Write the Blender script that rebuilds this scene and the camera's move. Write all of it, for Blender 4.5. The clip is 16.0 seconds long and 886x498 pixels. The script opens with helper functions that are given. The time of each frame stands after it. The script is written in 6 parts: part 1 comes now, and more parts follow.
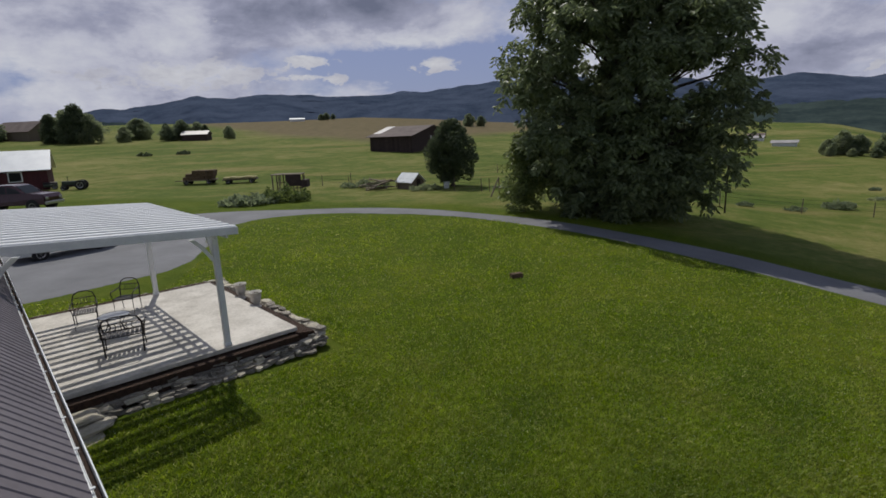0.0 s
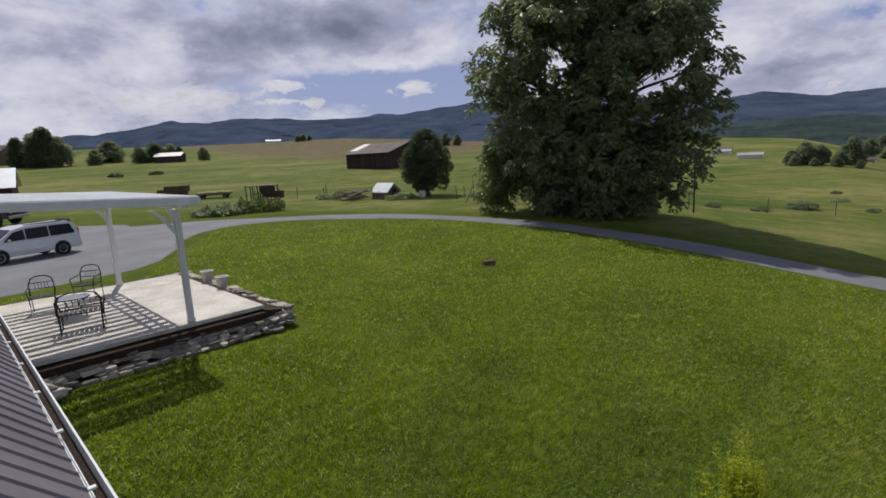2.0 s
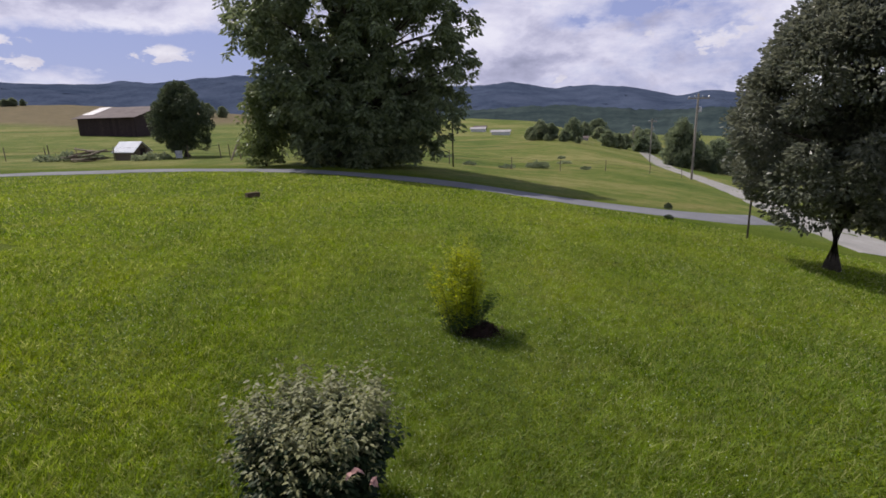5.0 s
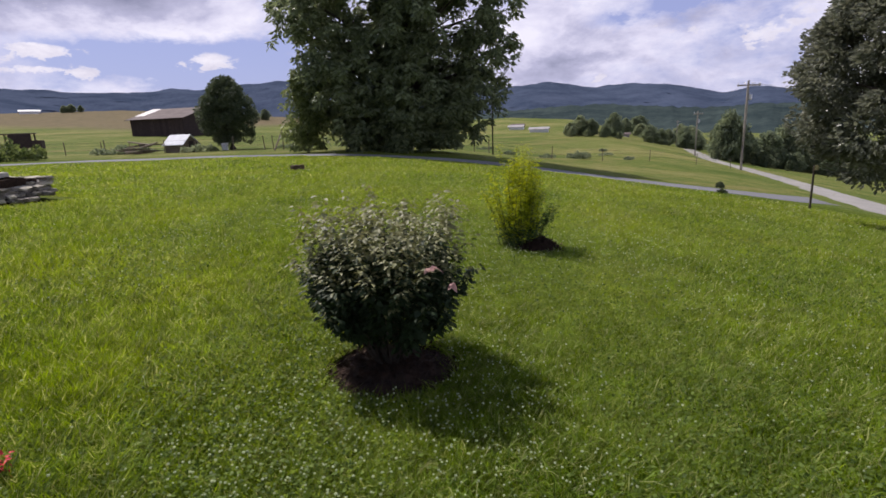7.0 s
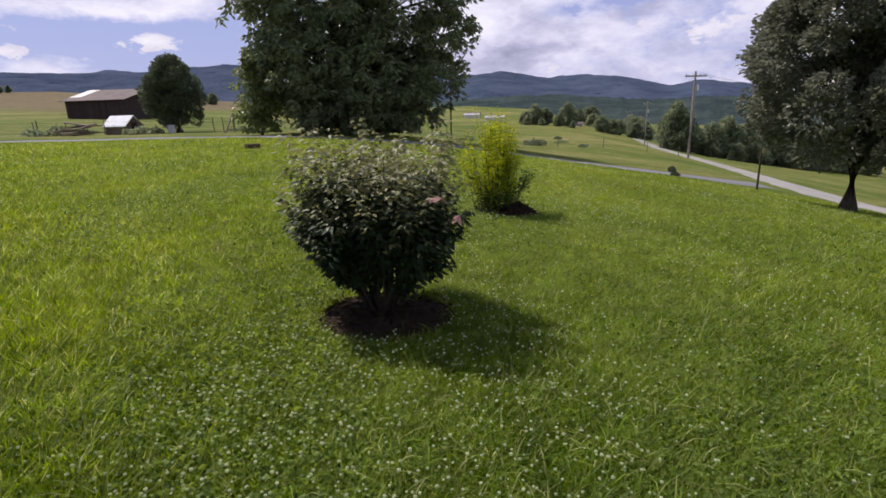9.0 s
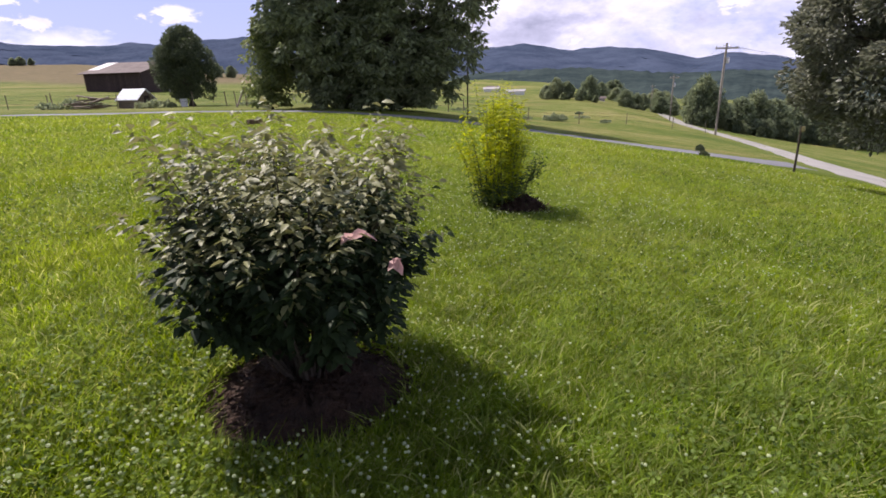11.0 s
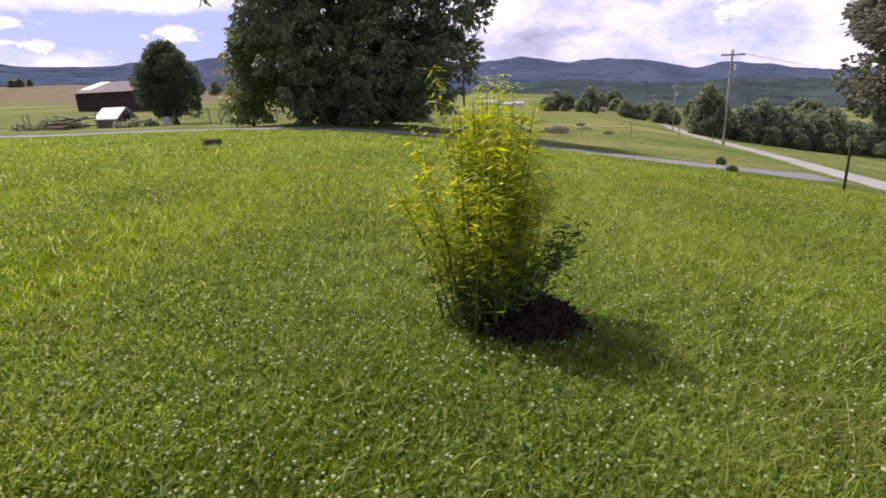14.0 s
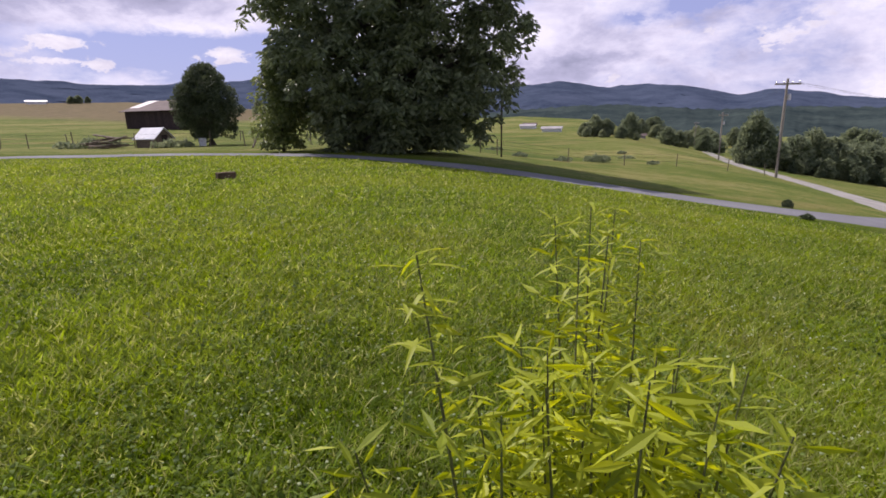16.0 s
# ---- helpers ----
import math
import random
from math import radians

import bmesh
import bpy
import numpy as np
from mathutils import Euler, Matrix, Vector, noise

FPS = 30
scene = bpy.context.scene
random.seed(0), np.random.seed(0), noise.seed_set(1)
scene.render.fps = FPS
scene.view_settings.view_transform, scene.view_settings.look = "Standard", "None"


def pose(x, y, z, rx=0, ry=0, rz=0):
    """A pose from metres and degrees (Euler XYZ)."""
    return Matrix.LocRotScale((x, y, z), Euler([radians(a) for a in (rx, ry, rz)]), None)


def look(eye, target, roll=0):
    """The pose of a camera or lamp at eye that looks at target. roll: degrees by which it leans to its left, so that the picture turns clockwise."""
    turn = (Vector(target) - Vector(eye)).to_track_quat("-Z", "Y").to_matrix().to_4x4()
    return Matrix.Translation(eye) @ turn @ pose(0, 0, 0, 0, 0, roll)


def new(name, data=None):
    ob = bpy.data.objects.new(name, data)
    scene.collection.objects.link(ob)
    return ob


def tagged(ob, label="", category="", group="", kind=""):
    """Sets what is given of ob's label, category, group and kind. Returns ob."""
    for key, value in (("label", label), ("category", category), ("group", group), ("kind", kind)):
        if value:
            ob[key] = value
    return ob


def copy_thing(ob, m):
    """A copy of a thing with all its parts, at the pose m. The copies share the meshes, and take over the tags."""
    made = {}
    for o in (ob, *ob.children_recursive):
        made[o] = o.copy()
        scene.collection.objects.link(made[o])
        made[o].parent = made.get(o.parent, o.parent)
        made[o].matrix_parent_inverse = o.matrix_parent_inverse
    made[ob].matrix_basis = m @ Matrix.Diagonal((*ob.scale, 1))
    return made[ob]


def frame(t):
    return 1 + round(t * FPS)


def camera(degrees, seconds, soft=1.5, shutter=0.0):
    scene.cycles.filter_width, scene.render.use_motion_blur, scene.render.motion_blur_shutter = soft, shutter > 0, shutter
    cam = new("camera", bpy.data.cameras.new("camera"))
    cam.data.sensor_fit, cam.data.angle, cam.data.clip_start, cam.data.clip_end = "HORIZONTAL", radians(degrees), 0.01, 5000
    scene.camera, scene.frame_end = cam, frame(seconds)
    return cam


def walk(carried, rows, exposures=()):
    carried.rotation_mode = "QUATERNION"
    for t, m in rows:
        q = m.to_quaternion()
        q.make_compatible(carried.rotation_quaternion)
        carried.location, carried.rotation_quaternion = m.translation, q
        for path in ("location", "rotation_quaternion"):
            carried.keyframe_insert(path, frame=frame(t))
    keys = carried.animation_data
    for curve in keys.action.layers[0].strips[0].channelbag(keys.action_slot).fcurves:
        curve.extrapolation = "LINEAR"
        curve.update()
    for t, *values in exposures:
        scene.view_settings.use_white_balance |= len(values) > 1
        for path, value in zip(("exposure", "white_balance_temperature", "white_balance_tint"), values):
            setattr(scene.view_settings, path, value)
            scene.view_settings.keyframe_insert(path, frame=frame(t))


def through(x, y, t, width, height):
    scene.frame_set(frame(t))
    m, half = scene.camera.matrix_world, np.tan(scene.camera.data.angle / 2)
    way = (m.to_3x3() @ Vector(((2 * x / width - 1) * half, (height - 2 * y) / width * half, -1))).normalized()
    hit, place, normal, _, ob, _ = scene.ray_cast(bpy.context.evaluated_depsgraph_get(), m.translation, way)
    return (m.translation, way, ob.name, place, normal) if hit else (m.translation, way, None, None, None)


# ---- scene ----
cam = camera(80.9, 16.0, soft=1.7)
PATH = [
    (0, (0.077, 0.536, 4.345), (0.417, 2.46, 3.914), -2.2),
    (0.5, (0.104, 0.452, 4.055), (0.436, 2.374, 3.614), -2.7),
    (1, (0.204, 0.372, 3.805), (0.579, 2.293, 3.394), -2.6),
    (1.5, (0.249, 0.274, 3.589), (0.671, 2.185, 3.175), -2.7),
    (2, (0.233, 0.305, 3.337), (0.656, 2.227, 2.98), -3.0),
    (2.5, (0.23, 0.174, 3.136), (0.71, 2.084, 2.791), -1.8),
    (3, (0.222, 0.031, 2.9), (1.043, 1.814, 2.517), -0.9),
    (3.5, (0.353, -0.014, 2.576), (1.311, 1.697, 2.181), -0.9),
    (4, (0.334, -0.242, 2.195), (1.386, 1.407, 1.777), -1.2),
    (4.2, (0.384, -0.238, 2.109), (1.466, 1.388, 1.679), -1.0),
    (6.3, (0.365, -0.209, 1.15), (1.57, 1.314, 0.672), -2.8),
    (6.5, (0.317, -0.163, 1.061), (1.493, 1.383, 0.587), -2.5),
    (7, (0.189, -0.11, 0.844), (1.23, 1.537, 0.39), -2.4),
    (7.5, (0.124, -0.033, 0.654), (1.15, 1.626, 0.211), -2.0),
    (8, (0.099, -0.027, 0.579), (1.171, 1.606, 0.147), -1.3),
    (8.5, (0.072, -0.019, 0.588), (1.194, 1.579, 0.157), -1.9),
    (9, (0.068, 0.065, 0.6), (1.239, 1.607, 0.099), -1.6),
    (9.2, (0.101, 0.1, 0.604), (1.276, 1.623, 0.056), -1.3),
    (11.3, (0.906, 0.734, 0.603), (1.99, 2.306, 0.01), -1.9),
    (11.5, (1.027, 0.841, 0.63), (2.115, 2.41, 0.036), -2.7),
    (12, (1.239, 1.019, 0.612), (2.305, 2.607, 0.025), -2.5),
    (12.5, (1.496, 1.328, 0.604), (2.56, 2.917, 0.018), -2.4),
    (13, (1.742, 1.573, 0.617), (2.768, 3.191, 0.044), -2.5),
    (13.5, (2.007, 1.899, 0.587), (3.07, 3.504, 0.046), -2.5),
    (14, (2.269, 2.248, 0.53), (3.371, 3.826, -0.012), -2.5),
    (14.5, (2.456, 2.531, 0.521), (3.517, 4.136, -0.027), -2.2),
    (15, (2.69, 2.886, 0.465), (3.736, 4.507, -0.059), -2.0),
    (15.5, (2.893, 3.144, 0.418), (3.915, 4.787, -0.087), -1.5),
    (16, (3.195, 3.469, 0.802), (4.206, 5.132, 0.341), -1.4),
]


SCALE = 1.2  # the plan below is drawn at 1 : 1.2


def row(t, eye, target, roll):
    return t, look(Vector(eye) * SCALE, Vector(target) * SCALE, roll)


walk(cam, [row(*r) for r in PATH], exposures=[(0.0, -0.72, 6360, 8), (1.5, -0.48, 6360, 9), (2.5, -0.44, 6360, 10), (3.0, -0.50, 6360, 11), (4.0, -0.35, 6360, 13), (6.5, -0.03, 6380, 18), (9.0, 0.02, 6420, 18), (11.5, 0.47, 6480, 22), (12.5, 0.45, 6480, 23), (15.0, 0.27, 6440, 24), (16.0, 0.05, 6440, 24)])

# ---- world and sun ----
SUN_AZ, SUN_EL = -12.0, 53.5  # degrees from +y towards +x, and above the horizon
sun_dir = Vector((math.sin(radians(SUN_AZ)) * math.cos(radians(SUN_EL)), math.cos(radians(SUN_AZ)) * math.cos(radians(SUN_EL)), math.sin(radians(SUN_EL))))
sun_data = bpy.data.lights.new("sun", "SUN")
sun_data.energy, sun_data.angle, sun_data.color = 5.0, radians(0.55), (1.0, 0.95, 0.86)
sun = new("sun", sun_data)
sun.matrix_world = look((0, 0, 60), Vector((0, 0, 60)) - sun_dir)


def link(nt, a, b):
    nt.links.new(a, b)


def node(nt, kind, **values):
    n = nt.nodes.new(kind)
    for k, v in values.items():
        n.inputs[k].default_value = v
    return n


def ramp(nt, fac, stops):
    n = nt.nodes.new("ShaderNodeValToRGB")
    els = n.color_ramp.elements
    while len(els) < len(stops):
        els.new(0.5)
    for el, (p, c) in zip(els, stops):
        el.position, el.color = p, (*c, 1) if len(c) == 3 else c
    link(nt, fac, n.inputs["Fac"])
    return n.outputs["Color"]


def mix(nt, fac, a, b):
    n = nt.nodes.new("ShaderNodeMix")
    n.data_type = "RGBA"
    for sock, v in ((0, fac), (6, a), (7, b)):
        if isinstance(v, (int, float)):
            n.inputs[sock].default_value = v
        elif isinstance(v, tuple):
            n.inputs[sock].default_value = (*v, 1)
        else:
            link(nt, v, n.inputs[sock])
    return n.outputs[2]


def maths(nt, op, a, b=0.0, clamp=False):
    n = nt.nodes.new("ShaderNodeMath")
    n.operation, n.use_clamp = op, clamp
    for i, v in enumerate((a, b)):
        if isinstance(v, (int, float)):
            n.inputs[i].default_value = v
        else:
            link(nt, v, n.inputs[i])
    return n.outputs[0]


def noise_tex(nt, vec, scale, detail=4.0, rough=0.55, lac=2.0, dist=0.0):
    n = node(nt, "ShaderNodeTexNoise", Scale=scale, Detail=detail, Roughness=rough, Lacunarity=lac, Distortion=dist)
    if vec is not None:
        link(nt, vec, n.inputs["Vector"])
    return n.outputs["Fac"]


world = bpy.data.worlds.new("sky")
scene.world = world
world.use_nodes = True
wn = world.node_tree
wn.nodes.clear()
sky = wn.nodes.new("ShaderNodeTexSky")
sky.sky_type, sky.sun_disc = "NISHITA", False
sky.sun_elevation, sky.sun_rotation = radians(SUN_EL), radians(SUN_AZ)
sky.air_density, sky.dust_density, sky.ozone_density = 1.0, 0.8, 1.2
geo = wn.nodes.new("ShaderNodeTexCoord")
sep = wn.nodes.new("ShaderNodeSeparateXYZ")
link(wn, geo.outputs["Generated"], sep.inputs[0])
stretch = wn.nodes.new("ShaderNodeVectorMath")
stretch.operation = "MULTIPLY"
stretch.inputs[1].default_value = (1.0, 1.0, 2.0)
link(wn, geo.outputs["Generated"], stretch.inputs[0])
roll_up = noise_tex(wn, stretch.outputs[0], 3.2, 9.0, 0.6, 2.1, 0.25)
billow = noise_tex(wn, stretch.outputs[0], 13.0, 8.0, 0.62, 2.1, 0.2)
wisp = noise_tex(wn, stretch.outputs[0], 34.0, 5.0, 0.6, 2.1, 0.3)
DEG = 180 / math.pi
warp_a = maths(wn, "MULTIPLY", maths(wn, "SUBTRACT", billow, 0.5), 7.0)
warp_e = maths(wn, "MULTIPLY", maths(wn, "SUBTRACT", wisp, 0.5), 1.6)
bearing = maths(wn, "ADD", maths(wn, "MULTIPLY", maths(wn, "ARCTAN2", sep.outputs["X"], sep.outputs["Y"]), DEG), warp_a)
height = maths(wn, "ADD", maths(wn, "MULTIPLY", maths(wn, "ARCSINE", sep.outputs["Z"]), DEG), warp_e)


def bank(az, el, wide, tall, gain):
    """One soft bank of cloud about a bearing and height in degrees."""
    a = maths(wn, "POWER", maths(wn, "ABSOLUTE", maths(wn, "MULTIPLY", maths(wn, "SUBTRACT", bearing, az), 1 / wide)), 2.0)
    e = maths(wn, "POWER", maths(wn, "ABSOLUTE", maths(wn, "MULTIPLY", maths(wn, "SUBTRACT", height, el), 1 / tall)), 2.0)
    return maths(wn, "MULTIPLY", maths(wn, "EXPONENT", maths(wn, "MULTIPLY", maths(wn, "ADD", a, e), -1.0)), gain)


def total(items):
    acc = None
    for v in items:
        acc = v if acc is None else maths(wn, "ADD", acc, v)
    return acc


# the broken cloud deck, with its blue openings above the hill and towards the road
low_sky = maths(wn, "MULTIPLY", maths(wn, "SUBTRACT", 30.0, height), 0.05, True)
deck = total([maths(wn, "MULTIPLY", roll_up, 0.6), maths(wn, "MULTIPLY", billow, 0.4), maths(wn, "MULTIPLY", low_sky, 0.12), bank(4.5, 7.0, 8.0, 1.9, -0.30), bank(16, 6.5, 8.0, 2.6, -0.30), bank(-28, 5.5, 3.0, 2.2, -0.16),
              bank(55.4, 10.3, 3.2, 1.1, -0.22), bank(49.5, 9.4, 2.6, 0.9, -0.14), bank(-5, 11.5, 12, 2.0, 0.22), bank(8, 11.0, 8, 1.3, 0.2), bank(-18, 8.5, 9, 4.0, 0.16), bank(42, 6.5, 20, 3.0, 0.10)])
deck_mask = ramp(wn, deck, [(0.48, (0, 0, 0)), (0.56, (0.6, 0.6, 0.6)), (0.64, (1, 1, 1))])
shade_at = wn.nodes.new("ShaderNodeVectorMath")
shade_at.operation = "ADD"
shade_at.inputs[1].default_value = (0.02, -0.06, 0.10)
link(wn, stretch.outputs[0], shade_at.inputs[0])
above = noise_tex(wn, shade_at.outputs[0], 5.5, 8.0, 0.58, 2.1, 0.2)
depth = total([maths(wn, "MULTIPLY", maths(wn, "SUBTRACT", above, 0.12), 1.15), maths(wn, "MULTIPLY", billow, 0.24), bank(-7, 11.8, 7.5, 2.3, 0.28), bank(2.0, 12.8, 6.5, 1.9, 0.28), bank(-25, 11.5, 5, 2.6, 0.20), bank(-16, 7.6, 4, 0.8, 0.10), bank(64.2, 5.4, 3.5, 1.1, 0.16), bank(47, 6.2, 7, 0.5, 0.12),
               bank(-13, 11.2, 3.5, 2.2, -0.12), bank(8, 9.6, 7, 0.9, -0.16), bank(34, 12.0, 16, 4.5, -0.06)])
thick = ramp(wn, depth, [(0.42, (9.0, 9.0, 9.9)), (0.56, (7.4, 7.4, 8.8)), (0.70, (5.0, 5.1, 6.7)), (1.0, (2.3, 2.5, 3.6))])
blue = mix(wn, maths(wn, "MULTIPLY", low_sky, 0.74), sky.outputs[0], (3.6, 4.0, 7.2))
sky_mix = mix(wn, deck_mask, blue, thick)
# small bright cumulus in front of it
puff = total([maths(wn, "MULTIPLY", billow, 0.5), maths(wn, "MULTIPLY", wisp, 0.55), bank(-3.0, 7.7, 2.6, 0.55, 0.34), bank(-0.4, 6.0, 1.3, 0.6, 0.32), bank(-3.4, 6.1, 1.8, 0.3, 0.24), bank(10.5, 7.1, 2.6, 0.75, 0.34), bank(-10.5, 6.4, 6.0, 1.5, 0.26), bank(-20, 6.2, 6.0, 2.2, 0.16),
              bank(57, 8.0, 2.4, 0.9, 0.20), bank(62.3, 6.7, 1.8, 1.1, 0.24), bank(65, 8.2, 2.5, 1.5, 0.22), bank(48.8, 4.3, 1.1, 0.6, 0.30)])
puff_mask = ramp(wn, puff, [(0.675, (0, 0, 0)), (0.73, (0.8, 0.8, 0.8)), (0.80, (1, 1, 1))])
puff_tone = ramp(wn, maths(wn, "ADD", maths(wn, "MULTIPLY", wisp, 0.5), maths(wn, "MULTIPLY", above, 0.5)), [(0.38, (9.4, 9.3, 9.8)), (0.62, (6.7, 6.6, 7.6))])
sky_mix = mix(wn, puff_mask, sky_mix, puff_tone)
bg = node(wn, "ShaderNodeBackground", Strength=0.1)
link(wn, sky_mix, bg.inputs["Color"])
out = wn.nodes.new("ShaderNodeOutputWorld")
link(wn, bg.outputs[0], out.inputs["Surface"])


# ---- materials ----
def material(name, rough=0.8, metal=0.0, spec=0.5):
    m = bpy.data.materials.new(name)
    m.use_nodes = True
    nt = m.node_tree
    b = nt.nodes["Principled BSDF"]
    b.inputs["Roughness"].default_value = rough
    b.inputs["Metallic"].default_value = metal
    b.inputs["Specular IOR Level"].default_value = spec
    return m, nt, b


def coords(nt, which="Object"):
    return nt.nodes.new("ShaderNodeTexCoord").outputs[which]


def bump(nt, b, height, strength=0.4, distance=0.02):
    n = node(nt, "ShaderNodeBump", Strength=strength, Distance=distance)
    link(nt, height, n.inputs["Height"])
    link(nt, n.outputs[0], b.inputs["Normal"])


def plain(name, base, dark, scale=6.0, rough=0.7, metal=0.0, relief=0.3, spec=0.4, vary=0.12, distance=0.01):
    """Two tones of one surface in a coarse and a fine noise, with fine relief; every object a little lighter or darker."""
    m, nt, b = material(name, rough, metal, spec)
    co = coords(nt)
    coarse, grain = noise_tex(nt, co, scale, 5.0), noise_tex(nt, co, scale * 9, 3.0)
    f = maths(nt, "ADD", maths(nt, "MULTIPLY", coarse, 0.65), maths(nt, "MULTIPLY", grain, 0.35))
    c = ramp(nt, f, [(0.34, dark), (0.62, base)])
    if vary:
        info = nt.nodes.new("ShaderNodeObjectInfo")
        v = maths(nt, "ADD", maths(nt, "MULTIPLY", info.outputs["Random"], 2 * vary), 1 - vary)
        hsv = nt.nodes.new("ShaderNodeHueSaturation")
        link(nt, v, hsv.inputs["Value"])
        link(nt, c, hsv.inputs["Color"])
        c = hsv.outputs[0]
    link(nt, c, b.inputs["Base Color"])
    if relief:
        bump(nt, b, grain, relief, distance)
    return m


def leafy(name, light, dark, scale=1.5, rough=0.55, through=0.35, spec=0.3, vary=False):
    """Leaves: two greens varied from leaf to leaf and from clump to clump, letting some light through."""
    m, nt, b = material(name, rough, 0.0, spec)
    g = nt.nodes.new("ShaderNodeNewGeometry")
    co = coords(nt)
    f = maths(nt, "ADD", maths(nt, "MULTIPLY", g.outputs["Random Per Island"], 0.55), maths(nt, "MULTIPLY", noise_tex(nt, co, scale, 3.0), 0.45))
    c = ramp(nt, f, [(0.2, dark), (0.7, light)])
    info = nt.nodes.new("ShaderNodeObjectInfo")
    tone = node(nt, "ShaderNodeHueSaturation")
    link(nt, maths(nt, "ADD", maths(nt, "MULTIPLY", info.outputs["Random"], 0.4), 0.8), tone.inputs["Value"])
    link(nt, maths(nt, "ADD", maths(nt, "MULTIPLY", info.outputs["Random"], -0.03), 0.512), tone.inputs["Hue"])
    link(nt, c, tone.inputs["Color"])
    c = tone.outputs[0] if vary else c
    link(nt, c, b.inputs["Base Color"])
    tr = nt.nodes.new("ShaderNodeBsdfTranslucent")
    hsv = node(nt, "ShaderNodeHueSaturation", Hue=0.485, Saturation=1.1, Value=1.6)
    link(nt, c, hsv.inputs["Color"])
    link(nt, hsv.outputs[0], tr.inputs["Color"])
    ms = node(nt, "ShaderNodeMixShader", Fac=through)
    link(nt, b.outputs[0], ms.inputs[1])
    link(nt, tr.outputs[0], ms.inputs[2])
    link(nt, ms.outputs[0], nt.nodes["Material Output"].inputs["Surface"])
    return m


def blade_material():
    """Grass blades: green from blade to blade, yellower or paler over patches of the lawn."""
    m = leafy("grass_blades", (0.170, 0.258, 0.023), (0.040, 0.075, 0.006), 0.6, 0.45, 0.5, 0.14)
    nt = m.node_tree
    b = nt.nodes["Principled BSDF"]
    base = b.inputs["Base Color"].links[0].from_socket
    co = coords(nt)
    wide = ramp(nt, noise_tex(nt, co, 0.33, 4.0, 0.55), [(0.42, (0, 0, 0)), (0.62, (1, 1, 1))])
    near = ramp(nt, noise_tex(nt, co, 1.9, 4.0, 0.6), [(0.40, (0, 0, 0)), (0.66, (1, 1, 1))])
    straw = ramp(nt, noise_tex(nt, co, 0.55, 6.0, 0.7), [(0.56, (0, 0, 0)), (0.72, (1, 1, 1))])
    c = mix(nt, maths(nt, "MULTIPLY", wide, 0.4), base, (0.222, 0.270, 0.030))
    c = mix(nt, maths(nt, "MULTIPLY", near, 0.3), c, (0.225, 0.292, 0.066))
    c = mix(nt, maths(nt, "MULTIPLY", straw, 0.28), c, (0.290, 0.250, 0.085))
    isle = nt.nodes.new("ShaderNodeNewGeometry").outputs["Random Per Island"]
    dry = ramp(nt, isle, [(0.80, (0, 0, 0)), (0.86, (0.8, 0.8, 0.8))])
    c = mix(nt, dry, c, (0.315, 0.318, 0.135))
    clump = ramp(nt, noise_tex(nt, co, 7.0, 3.0, 0.6), [(0.36, (0.82, 0.82, 0.82)), (0.64, (1.32, 1.32, 1.32))])
    tone = node(nt, "ShaderNodeVectorMath")
    tone.operation = "MULTIPLY"
    link(nt, c, tone.inputs[0])
    link(nt, clump, tone.inputs[1])
    c = tone.outputs[0]
    link(nt, c, b.inputs["Base Color"])
    for n in nt.nodes:
        if n.bl_idname == "ShaderNodeHueSaturation" and n.inputs["Value"].default_value > 1.2:
            link(nt, c, n.inputs["Color"])
            n.inputs["Value"].default_value = 1.85
    return m


